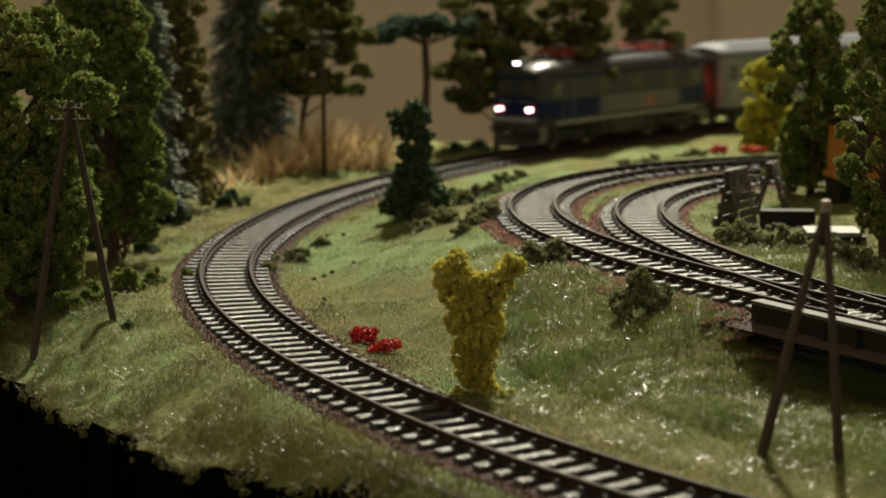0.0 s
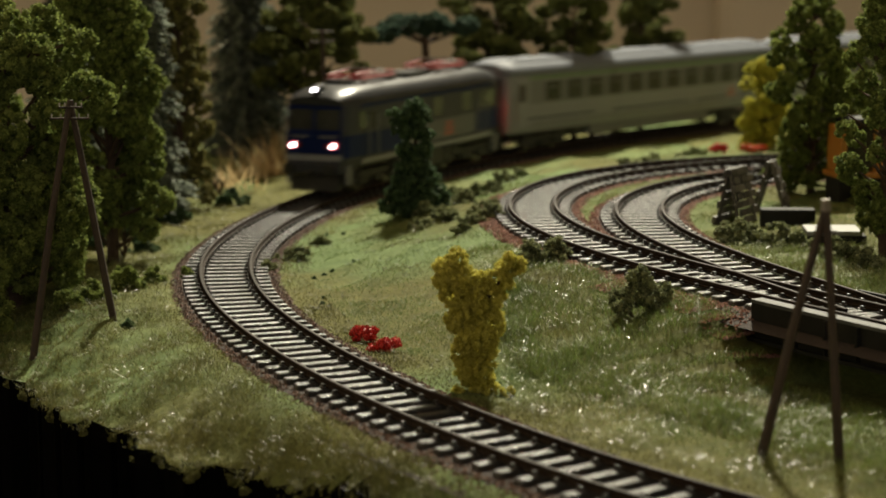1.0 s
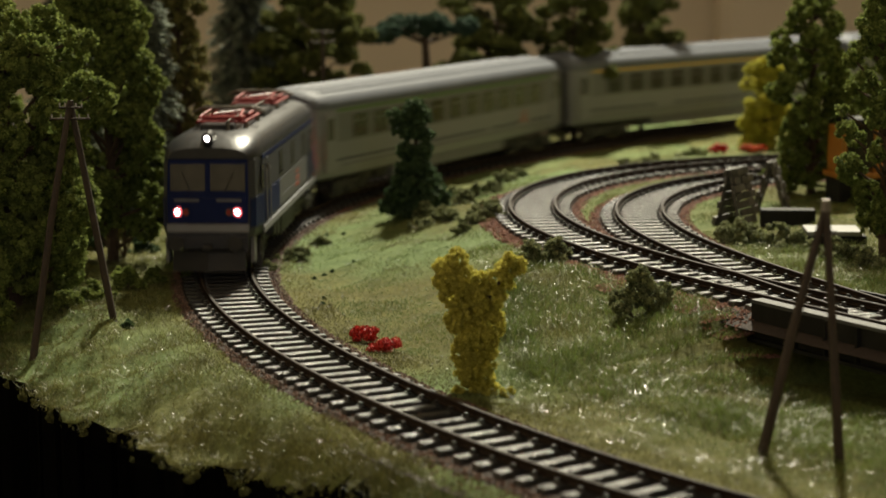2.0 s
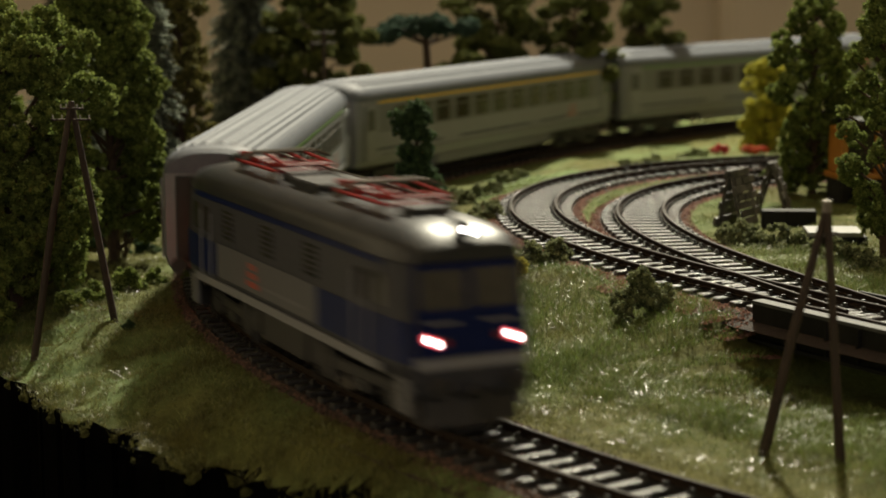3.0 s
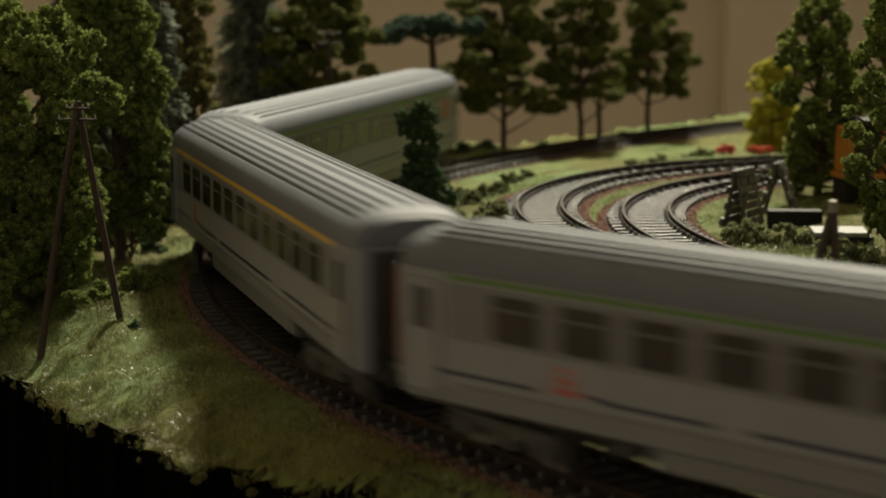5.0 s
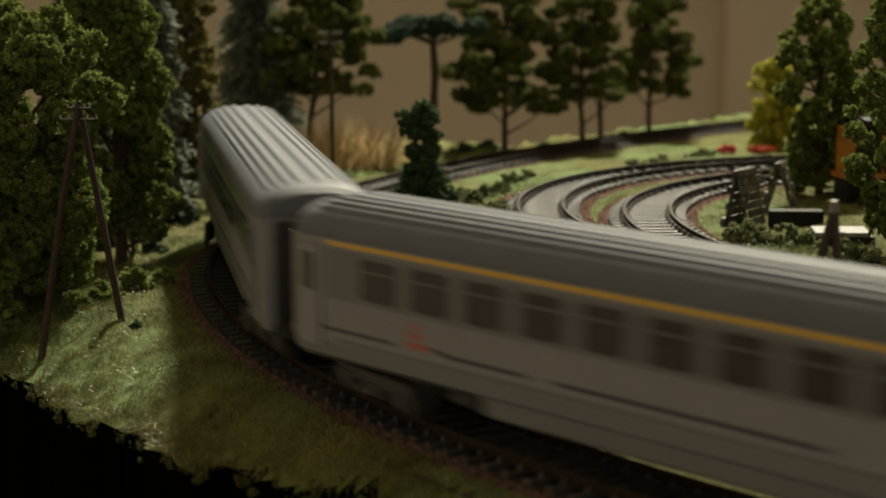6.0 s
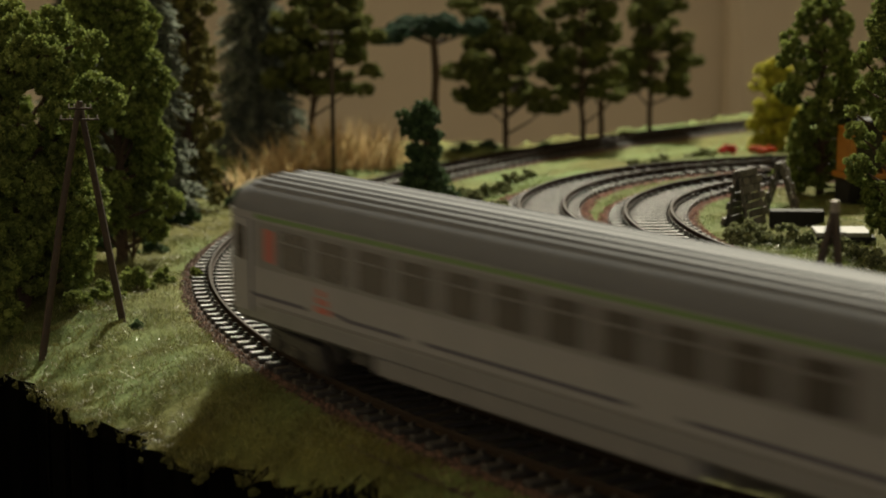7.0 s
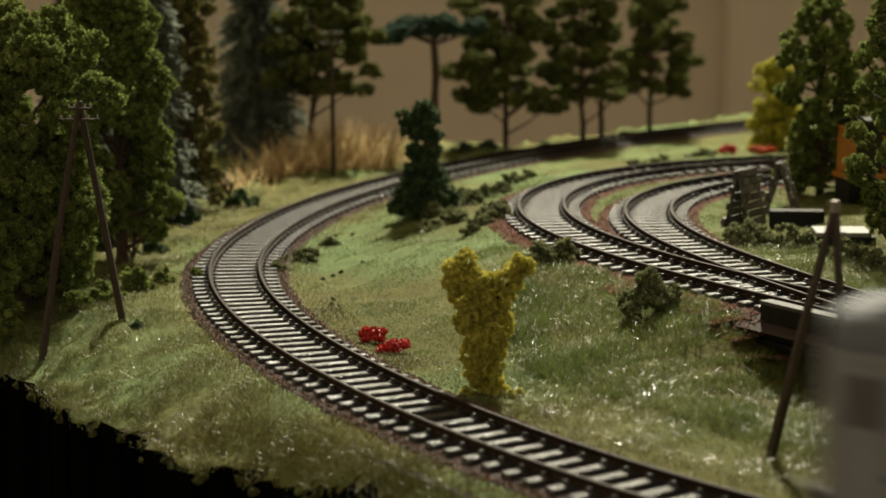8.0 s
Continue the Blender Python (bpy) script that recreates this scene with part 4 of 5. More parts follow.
def leafy_tree(name, label, x, y, height, env, trunk_r, mat, n_lobes, lobe_r, lean=(0, 0), lump=2.0, crumb=0.55, crumbs=9, squash=0.85, group="", core=0.35, pads=0):
    """env: (share of height, radius in mm) pairs of the crown's outline."""
    root = thing(name, label, "tree", place(x, y), group)
    hs, rs = zip(*env)
    lobes = []
    for i in range(n_lobes):
        h = hs[0] + (hs[-1] - hs[0]) * ((i + random.random()) / n_lobes)
        rad = float(np.interp(h, hs, rs))
        a = i * 2.39996 + random.uniform(-0.5, 0.5)
        q = rad * random.uniform(core, 0.95)
        r = lobe_r * random.uniform(0.65, 1.25)
        if i % 5 == 0:
            q, r = rad * random.uniform(1.0, 1.22), r * 0.75
        lobes.append((lean[0] * h + math.cos(a) * q, lean[1] * h + math.sin(a) * q, height * h, min(r, 0.45 * rad + 1.5)))
    stems = list(lobes)
    if pads:
        # flat clumps: each limb end carries several small lobes side by side
        lobes = []
        for lx, ly, lz, r in stems:
            for _ in range(pads):
                a, q = random.uniform(0, 6.283), r * random.uniform(0.3, 1.3)
                lobes.append((lx + math.cos(a) * q, ly + math.sin(a) * q, lz + random.uniform(-0.22, 0.3) * r, r * random.uniform(0.42, 0.7)))
    bm = bm_new()
    top = hs[-1] * 0.94
    pts = [(lean[0] * h + random.uniform(-1, 1) * 0.6, lean[1] * h + random.uniform(-1, 1) * 0.6, height * h) for h in np.linspace(0, top, 9)]
    pts[0] = (0, 0, -1.5)
    limb_path(bm, pts, trunk_r, trunk_r * 0.25)
    for lx, ly, lz, r in stems:
        h = max(0.05, lz / height - random.uniform(0.05, 0.16))
        o = Vector((lean[0] * h, lean[1] * h, height * h))
        e = Vector((lx, ly, lz))
        limb_path(bm, [o, o.lerp(e, 0.5) + Vector((0, 0, -0.6)), e], trunk_r * 0.42, trunk_r * 0.12, 5)
    part("trunk", bm, BARK, root, smooth=True)
    part("crown", foam("crown", lobes, mat, lump, crumb, 1.0, crumbs, squash), None, root)
    return root


def spruce(label, x, y, height, width, mat, group="", whorls=46):
    root = thing("spruce_tree", label, "tree", place(x, y), group)
    bm = bm_new()
    limb_path(bm, [(0, 0, -1.5), (0.3, 0.2, height * 0.4), (0, 0, height)], 1.8, 0.3)
    part("trunk", bm, BARK, root)
    vs = []
    for w in range(whorls):
        h = 0.06 + 0.92 * w / (whorls - 1)
        reach = width / 2 * (1 - h) ** 0.6 + 1.5
        for b in range(13):
            a = random.uniform(0, 6.283)
            L = reach * random.uniform(0.6, 1.15)
            n = int(24 + L * 6)
            t = RNG.uniform(0.12, 1, n)
            drop = -0.42 * L * t ** 1.5 + 0.1 * L * t
            base = np.stack([np.cos(a) * L * t, np.sin(a) * L * t, height * h + drop], 1)
            tip = base + RNG.normal(0, 1, (n, 3)) * (1.4, 1.4, 1.0) + np.stack([np.cos(a) * np.full(n, 1.2), np.sin(a) * np.full(n, 1.2), np.full(n, -0.7)], 1)
            off = RNG.normal(0, 0.40, (n, 3))
            vs.append(np.stack([base + off, base - off, tip], 1))
    v = np.concatenate(vs).reshape(-1, 3)
    part("crown", fast_mesh("crown", v, np.arange(len(v)).reshape(-1, 3), mat), None, root)
    return root


def shrub(label, x, y, w, h, mat, lump=1.1, crumb=0.42, n=16, group="", name="shrub"):
    root = thing(name, label, "shrub", place(x, y, 0.4), group)
    lobes = []
    for i in range(n):
        q = (i + 0.5) / n
        a, r = random.uniform(0, 6.283), random.uniform(0.3, 1.0) * w * 0.5 * (1 - q) ** 0.6
        lobes.append((math.cos(a) * r, math.sin(a) * r * 0.8, h * (0.1 + 0.78 * q) * random.uniform(0.8, 1.1), min(h, w) * random.uniform(0.13, 0.24) * (1.1 - 0.5 * q)))
    part("foliage", foam("foliage", lobes, mat, min(lump, h * 0.16), crumb, 0.9, 10), None, root)
    bm = bm_new()
    for lx, ly, lz, r in lobes[:5]:
        limb_path(bm, [(lx * 0.3, ly * 0.3, -0.6), (lx * 0.7, ly * 0.7, lz * 0.5), (lx, ly, lz)], 0.4, 0.15, 5)
    part("stem", bm, BARK, root)
    return root


def woods():
    g = "trees of the wood edge"
    # tall leafy trees by the front of the bank
    leafy_tree("leafy_tree", "tall bushy green foam-leaved tree on a grassy bank", -141, 664, 99, [(0.10, 15), (0.35, 26), (0.7, 29), (0.9, 23), (1.0, 10)], 2.6, FOAM, 62, 8.0,
               lump=1.7, crumb=0.5, crumbs=11, group=g, core=0.55)
    leafy_tree("leafy_tree", "tall slim green tree behind a telegraph pole", -121, 745, 114, [(0.12, 13), (0.35, 18), (0.6, 16), (0.85, 15), (1.0, 10)], 2.4, FOAM, 54, 6.8,
               lump=1.7, crumb=0.5, crumbs=10, group=g, core=0.55)
    leafy_tree("leafy_tree", "dense dark green tree in the shade of the bank", -168, 690, 100, [(0.15, 20), (0.5, 26), (0.85, 20), (1.0, 9)], 2.6, FOAM, 40, 8,
               lump=2.3, crumb=0.6, crumbs=9, group=g)
    leafy_tree("leafy_tree", "dense dark green tree in the shade of the bank", -190, 790, 112, [(0.12, 20), (0.5, 26), (0.85, 20), (1.0, 9)], 2.6, FOAM, 36, 8,
               lump=2.3, crumb=0.6, crumbs=7, group=g)
    # Mostly out of view: added as edge foliage and to shade the bank.
    leafy_tree("leafy_tree", "low dense dark green tree on the front bank", -160, 632, 78, [(0.04, 16), (0.4, 22), (0.8, 18), (1.0, 9)], 2.4, FOAM, 44, 8.5,
               lump=2.2, crumb=0.6, crumbs=9, group=g)
    spruce("dense grey-green spruce with drooping twigs", -124, 850, 118, 40, NEEDLE, g)
    spruce("dense grey-green spruce with drooping twigs", -165, 905, 116, 42, NEEDLE_DARK, g)
    leafy_tree("columnar_tree", "slim columnar olive-brown tree", -112, 884, 112, [(0.06, 11), (0.3, 14), (0.7, 12), (1.0, 7)], 2.0, FOAM_OLIVE, 60, 4.6, lump=1.6, crumb=0.55,
               crumbs=9, group=g)
    leafy_tree("columnar_tree", "slim columnar olive-brown tree", -134, 965, 110, [(0.1, 14), (0.5, 15), (1.0, 8)], 2.0, FOAM_OLIVE, 46, 5.2, lump=1.8, crumb=0.6, crumbs=7, group=g)
    spruce("dark bluish spruce with drooping twigs", -100, 1075, 118, 56, NEEDLE_DARK, g, 48)
    leafy_tree("pine_tree", "pine with clumped green crown, coloured dark as if backlit, and leaning bare trunk", -72, 1062, 100, [(0.38, 22), (0.5, 27), (0.7, 22), (0.85, 28), (1.0, 16)], 1.9, FOAM_BACKLIT, 30, 8.2, (12, 0), lump=1.7,
               crumbs=8, squash=0.7, group=g, core=0.45, pads=4)
    # row along the far side
    for x, y, hgt, env, n, r in ((36, 1138, 98, [(0.24, 24), (0.42, 27), (0.62, 20), (0.8, 25), (1.0, 15)], 31, 8.4), (81, 1154, 104, [(0.26, 16), (0.5, 22), (0.7, 17), (1.0, 18)], 27, 8.0),
                                 (93, 1172, 82, [(0.3, 10), (0.6, 11), (1.0, 6)], 12, 5.4), (128, 1232, 96, [(0.25, 17), (0.5, 22), (0.72, 19), (0.9, 23), (1.0, 13)], 29, 8.0)):
        leafy_tree("pine_tree", "pine with separate green foliage clumps, coloured dark as if backlit, on a bare trunk", x, y, hgt, env, 1.8, FOAM_BACKLIT, n, r, lump=1.7, crumbs=7, squash=0.7, group=g, core=0.45, pads=4)
    # flat-topped pine
    root = thing("umbrella_pine", "flat-topped pine with blue-green crown and curved bare trunk", "tree", place(-7, 1096))
    bm = bm_new()
    limb_path(bm, [(-3, 0, -1.5), (-1.0, 0, 12), (2.6, 0, 30), (3.6, 0, 48), (2.6, 0, 66), (2.6, 0, 70)], 2.5, 1.9, 9)
    for e in ((-20, 2, 71), (-10, -5, 73), (14, 4, 73), (26, -2, 70), (4, 6, 76)):
        limb_path(bm, [(3, 0, 64), (4 + (e[0] - 4) * 0.5, e[1] * 0.5, 68), e], 1.1, 0.4, 6)
    limb_path(bm, [(3.4, 0, 50), (6.4, 0, 51.5), (8.2, 0, 53.5)], 0.6, 0.2, 5)
    part("trunk", bm, BARK, root, smooth=True)
    lobes = [(random.uniform(-25, 31), random.uniform(-9, 9), 72 + random.uniform(-2.5, 3.5), random.uniform(3.5, 5.5)) for _ in range(26)]
    lobes = [(a, b, c - 0.006 * (a - 4) ** 2 + 2, r) for a, b, c, r in lobes]
    part("crown", foam("crown", lobes, FOAM_PINE, 1.6, 0.55, 1.0, 9, 0.7), None, root)
    # small conifer on the meadow
    root = thing("small_conifer", "small dense dark green conifer on the meadow", "tree", place(-7.3, 811))
    lobes = []
    for h, w, n in ((3, 14, 13), (8, 13, 12), (13, 10.5, 10), (19, 7.5, 8), (26, 6.2, 7), (33, 6.4, 7), (39, 5, 6), (43, 3, 3)):
        for k in range(n):
            a = k * 6.283 / n + random.random()
            lobes.append((math.cos(a) * w * random.uniform(0.4, 0.9), math.sin(a) * w * random.uniform(0.4, 0.9), h + random.uniform(-1.5, 1.5), random.uniform(2.2, 3.4)))
    lobes.append((-9, 0, 41, 1.6)), lobes.append((-8, 0, 38, 2.0)), lobes.append((-7, 0, 34, 2.2))
    part("crown", foam("crown", lobes, FOAM_DARK, 1.5, 0.5, 1.0, 9), None, root)
    bm = bm_new()
    limb_path(bm, [(0, 0, -1), (0.5, 0, 15), (0, 0, 36)], 1.6, 0.5)
    part("trunk", bm, BARK, root)
    # yellow bushes
    root = thing("yellow_bush", "forked mustard-yellow foam bush in the grass", "bush", place(10.2, 519))
    lobes = [(0, 0, 1.5, 3.6), (1.5, 0, 3.5, 3.8), (-0.8, 1, 6, 3.8), (1.5, -1, 8, 4.2), (-1.2, 0, 11, 4.6), (2.2, 1, 13, 4.6), (0, -1, 16, 5.0), (3.4, 0, 19, 4.8), (-2.6, 0, 20, 4.6),
             (0.6, 1, 23, 5.0), (-4.6, 0, 26, 4.2), (3.5, 0, 26, 4.6), (-6.4, 0, 30, 3.8), (-3.0, -1, 31, 4.0), (-7.0, 0, 34, 3.2), (-4.4, 0, 36, 2.8), (1.0, 0, 29.5, 3.4), (6.6, 0, 30, 3.6),
             (8.8, 0, 33, 2.8), (11.2, 0, 34.0, 2.2), (9.6, 0, 36, 1.6), (12.8, 0, 35.2, 1.3), (6, -1, 0.8, 2.0), (9, -2, 0.4, 1.6), (4, -3, 0.5, 1.8), (-4, -2, 0.5, 1.6)]
    part("foliage", foam("foliage", lobes, FOAM_YELLOW, 0.9, 0.30, 0.9, 12), None, root)
    bm = bm_new()
    limb_path(bm, [(0, 0, -1), (0.5, 0, 10), (-1, 0, 18), (-6, 0, 33)], 1.2, 0.4)
    limb_path(bm, [(-0.5, 0, 17), (4, 0, 26), (10, 0, 34)], 0.9, 0.3)
    part("stem", bm, BARK, root)
    leafy_tree("yellow_bush", "tall bright yellow foam bush beside the far track", 182, 1092, 50, [(0.04, 12), (0.3, 14), (0.6, 13), (0.8, 10), (1.0, 4)], 1.2, FOAM_LIME, 34, 4.6, lump=1.6, crumbs=7)
    # trees at the quarry side
    leafy_tree("leafy_tree", "upright olive-green tree with open forked top", 158, 832, 80, [(0.04, 12), (0.3, 14), (0.55, 15), (0.8, 15), (1.0, 9)], 1.9, FOAM, 44, 4.6, lump=1.5, crumb=0.5,
               crumbs=9, group=g)
    leafy_tree("leafy_tree", "upright olive-green tree with open forked top", 196, 858, 78, [(0.04, 12), (0.3, 15), (0.7, 15), (1.0, 8)], 1.9, FOAM, 40, 5.0, lump=1.6, crumbs=7, group=g)
    leafy_tree("leafy_tree", "fine-leaved dark green tree beside a slab", 152, 668, 90, [(0.10, 12), (0.35, 15), (0.6, 14), (0.85, 13), (1.0, 10)], 1.9, FOAM, 60, 3.6, lump=1.2, crumb=0.45, crumbs=9, group=g)
    leafy_tree("leafy_tree", "fine-leaved dark green tree beside a slab", 182, 700, 86, [(0.05, 14), (0.5, 18), (1.0, 10)], 1.9, FOAM, 40, 5.0, lump=1.6, crumbs=7, group=g)


woods()


def undergrowth():
    g = "low shrubs in the grass"
    for x, y, w, h, m, lab in ((32, 648, 13, 9, FOAM_SHRUB, "low dark green shrub on the meadow slope"), (40, 655, 12, 9, FOAM_SHRUB, "low dark green shrub on the meadow slope"),
                               (60, 573, 20, 15, FOAM_SHRUB, "rounded grey-green shrub below the siding"), (-50, 740, 20, 5, FOAM_SHRUB, "ragged low shrub beside the track"),
                               (-44, 775, 10, 4, FOAM_SHRUB, "ragged low shrub beside the track"), (-60, 715, 10, 4, FOAM_SHRUB, "ragged low shrub beside the track"),
                               (12, 812, 16, 6, FOAM_SHRUB, "low grey-green shrub on the slope"), (18, 846, 14, 6, FOAM_SHRUB, "low grey-green shrub on the slope"),
                               (22, 770, 18, 6, FOAM_SHRUB, "low grey-green shrub on the slope"), (4, 775, 12, 5, FOAM_SHRUB, "low grey-green shrub on the slope"),
                               (112, 1015, 26, 6, FOAM_SHRUB, "flat dark shrub between the tracks"), (135, 1030, 26, 6, FOAM_SHRUB, "flat dark shrub between the tracks"),
                               (96, 1000, 16, 5, FOAM_SHRUB, "flat dark shrub between the tracks"),
                               (107, 694, 27, 10, FOAM_SHRUB, "dark green shrub by a plank frame"), (119, 684, 26, 10, FOAM_SHRUB, "dark green shrub by a plank frame"),
                               (104, 706, 14, 6, FOAM_SHRUB, "dark green shrub by a plank frame"), (134, 656, 20, 8, FOAM_SHRUB, "dark green shrub by a slab"),
                               (140, 640, 16, 7, FOAM_SHRUB, "dark green shrub by a slab"),
                               (-112, 652, 16, 8, FOAM, "green shrub at the foot of a pole"), (-104, 668, 14, 8, FOAM, "green shrub at the foot of a pole"),
                               (-120, 640, 14, 7, FOAM, "green shrub at the foot of a pole"), (-97, 690, 12, 6, FOAM, "green shrub at the foot of a pole"),
                               (-96, 616, 5, 3.4, FOAM_DARK, "small dark moss clump beside a pole"), (-88, 700, 6, 4.2, FOAM, "small green shrub in the grass"),
                               (-118, 800, 22, 9, FOAM_DARK, "dark shrub under the trees"), (-108, 840, 16, 7, FOAM_DARK, "dark shrub under the trees"),
                               (-135, 780, 20, 9, FOAM_DARK, "dark shrub under the trees"), (-112, 765, 14, 6, FOAM_DARK, "dark shrub under the trees"),
                               (-92, 900, 20, 8, FOAM_DARK, "dark shrub under the trees"), (-120, 940, 24, 10, FOAM_DARK, "dark shrub under the trees"),
                               (-106, 960, 24, 12, FOAM_DARK, "dark shrub under the trees"), (-140, 850, 24, 10, FOAM_DARK, "dark shrub under the trees"),
                               (-160, 640, 22, 10, FOAM, "green shrub on the shaded bank"), (-142, 630, 18, 9, FOAM, "green shrub on the shaded bank"),
                               (-10, 1098, 14, 5, FOAM_DARK, "low dark shrub on the far edge"), (12, 1118, 18, 6, FOAM_DARK, "low dark shrub on the far edge"),
                               (26, 1126, 12, 5, FOAM_DARK, "low dark shrub on the far edge"), (60, 1150, 12, 4, FOAM_DARK, "low dark shrub on the far edge"),
                               (150, 872, 16, 9, FOAM, "green shrub under the trees"), (172, 800, 18, 9, FOAM, "green shrub under the trees")):
        shrub(lab, x, y, w, h, m, group=g)
    # scrub on the slope between the meadow and the siding
    for x, y, w, h in ((9, 888, 12, 6), (16, 858, 18, 4), (25, 854, 15, 6), (13, 808, 15, 6), (4, 836, 18, 4), (20, 787, 18, 4), (7, 769, 15, 5),
                       (15, 749, 18, 4), (-3, 796, 12, 6), (31, 887, 15, 6), (39, 914, 18, 5), (22, 759, 15, 6), (10, 735, 12, 4), (-4, 772, 18, 4)):
        shrub("low ragged grey-green scrub on the slope", x, y, w, h, FOAM_SHRUB, group=g)
    # tiny tufts on the meadow
    for _ in range(24):
        x, y = random.uniform(-64, -26), random.uniform(600, 800)
        dm, _s = MAIN.signed(np.array([x]), np.array([y]))
        if dm[0] > 24:
            shrub("tiny dark moss tuft in the meadow", x, y, 1.8, 1.3, FOAM_DARK, 0.5, 0.3, 6, "moss tufts", "moss_tuft")
    # red flowers
    for x, y, w, h, m in ((-20.5, 586, 6.4, 4.6, PETAL), (-13.2, 572, 4.6, 4.2, PETAL), (-17.0, 571, 2.6, 2.6, PETAL), (148, 1035, 7, 5, PETAL), (162, 1032, 6, 4.5, PETAL_ORANGE),
                          (169, 1034, 6, 4.5, PETAL_ORANGE)):
        root = thing("flower_clump", "bright red flower clump in the grass" if m is PETAL else "orange-red flower clump in the grass", "flowers", place(x, y, 0.3), "flower clumps")
        lobes = [(random.uniform(-0.5, 0.5) * w, random.uniform(-0.3, 0.3) * w, h * random.uniform(0.45, 0.8), h * random.uniform(0.22, 0.34)) for _ in range(9)]
        part("blossom", foam("blossom", lobes, m, 0.85, 0.32, 1.0, 8), None, root)
        bm = bm_new()
        for lx, ly, lz, r in lobes:
            limb_path(bm, [(lx * 0.6, ly * 0.6, -0.4), (lx * 0.8, ly * 0.8, lz * 0.5), (lx, ly, lz)], 0.18, 0.1, 4)
        part("stalk", bm, FOAM_SHRUB, root)


undergrowth()


def blades(name, px, py, h, w, mat, label, lean=0.75, droop=0.0):
    """Loose upright fibres, one thin triangle pair each."""
    n = len(px)
    z = np.concatenate([ground(px[i:i + 20000], py[i:i + 20000]) for i in range(0, n, 20000)])
    a = RNG.uniform(0, 6.283, n)
    t = RNG.normal(0, lean, (n, 2)) * h[:, None]
    base = np.stack([px, py, z - 0.3], 1)
    side = np.stack([np.cos(a), np.sin(a), np.zeros(n)], 1) * w[:, None]
    mid = base + np.stack([t[:, 0] * 0.35, t[:, 1] * 0.35, h * 0.6], 1)
    tip = base + np.stack([t[:, 0], t[:, 1], h * (1 - droop)], 1)
    v = np.stack([base - side, base + side, mid + side * 0.8, mid - side * 0.8, tip], 1).reshape(-1, 3)
    k = 5 * np.arange(n)[:, None]
    f = np.concatenate([k + np.array([[0, 1, 2]]), k + np.array([[0, 2, 3]]), k + np.array([[3, 2, 4]])])
    return tagged(new(name, fast_mesh(name, v, f, mat)), label, "grass", kind="stuff")


def meadow():
    def sample(n, x0, x1, y0, y1):
        return RNG.uniform(x0, x1, n), RNG.uniform(y0, y1, n)
    xs, ys = [], []
    for n, b in ((210000, (-150, 190, 395, 640)), (210000, (-220, 200, 640, 900)), (150000, (-260, 330, 900, 1420)), (70000, (-140, 30, 420, 640))):
        x, y = sample(n, *b)
        xs.append(x), ys.append(y)
    x, y = np.concatenate(xs), np.concatenate(ys)
    seen = np.abs(x) < y * 0.235 + 12
    x, y = x[seen], y[seen]
    ok = inside(x + 3 * wave(x, y, 21, 9), y + 3 * wave(x, y, 17, 10))
    x, y = x[ok], y[ok]
    out = []
    for i in range(0, len(x), 20000):
        dm, _ = MAIN.signed(x[i:i + 20000], y[i:i + 20000])
        da, sa = SIDING.signed(x[i:i + 20000], y[i:i + 20000])
        db, sb = BRANCH.signed(x[i:i + 20000], y[i:i + 20000])
        out.append(np.stack([dm, da, db, sa]))
    dm, da, db, sa = np.concatenate(out, 1)
    edge = 19.0 + 1.8 * wave(x, y, 12, 21)
    open_ground = (np.abs(dm) > edge) & (np.abs(da) > edge) & ((np.abs(db) > edge) | (sa < -60)) & ~((np.abs(da) < 22) & (sa < -20))
    bald = wave(x, y, 30, 33) + RNG.normal(0, 0.5, len(x)) > -1.3
    keep = open_ground & bald
    x, y, dm, da = x[keep], y[keep], dm[keep], da[keep]
    tall = np.clip(0.9 + 0.35 * wave(x, y, 40, 5) + np.where((dm > 40) & (y < 640) & (x > 5), 0.55, 0), 0.35, 2)
    h = RNG.uniform(0.6, 1.9, len(x)) * tall
    w = RNG.uniform(0.04, 0.085, len(x)) * (1 + np.clip(y - 600, 0, 700) / 700)
    green = (dm > 30) & (wave(x, y, 60, 8) + RNG.normal(0, 0.25, len(x)) > -0.75)
    deep = green & (x > 12 + 6 * wave(x, y, 40, 12)) & (y < 690) & (dm > 48)
    green &= ~deep
    blades("slope_grass", x[deep], y[deep], h[deep] * 1.5, w[deep] * 0.8, GRASS_DEEP, "long dark green static grass with shiny fibres", 0.7)
    blades("meadow_grass", x[green], y[green], h[green] * 0.75, w[green], GRASS_GREEN, "fine green static grass with shiny fibres")
    blades("bank_grass", x[~green], y[~green], h[~green], w[~green], GRASS_STRAW, "yellowish green static grass with shiny fibres")


meadow()


def rank_grass():
    """Longer loose fibres over the front bank and the slope."""
    n = 150000
    x, y = RNG.uniform(-150, 190, n), RNG.uniform(410, 760, n)
    dm, _ = MAIN.signed(x, y)
    da, sa = SIDING.signed(x, y)
    ok = inside(x, y) & (np.abs(x) < y * 0.235 + 8) & (np.abs(dm) > 23) & (np.abs(da) > 23) & (wave(x, y, 26, 41) + RNG.normal(0, 0.4, n) > 0.1)
    ok &= (dm < 0) | ((x > 8) & (y < 690))
    x, y = x[ok], y[ok]
    blades("rank_grass", x, y, RNG.uniform(1.6, 4.6, len(x)), RNG.uniform(0.03, 0.06, len(x)), GRASS_LONG, "loose long pale grass fibres", 1.1, 0.25)


rank_grass()


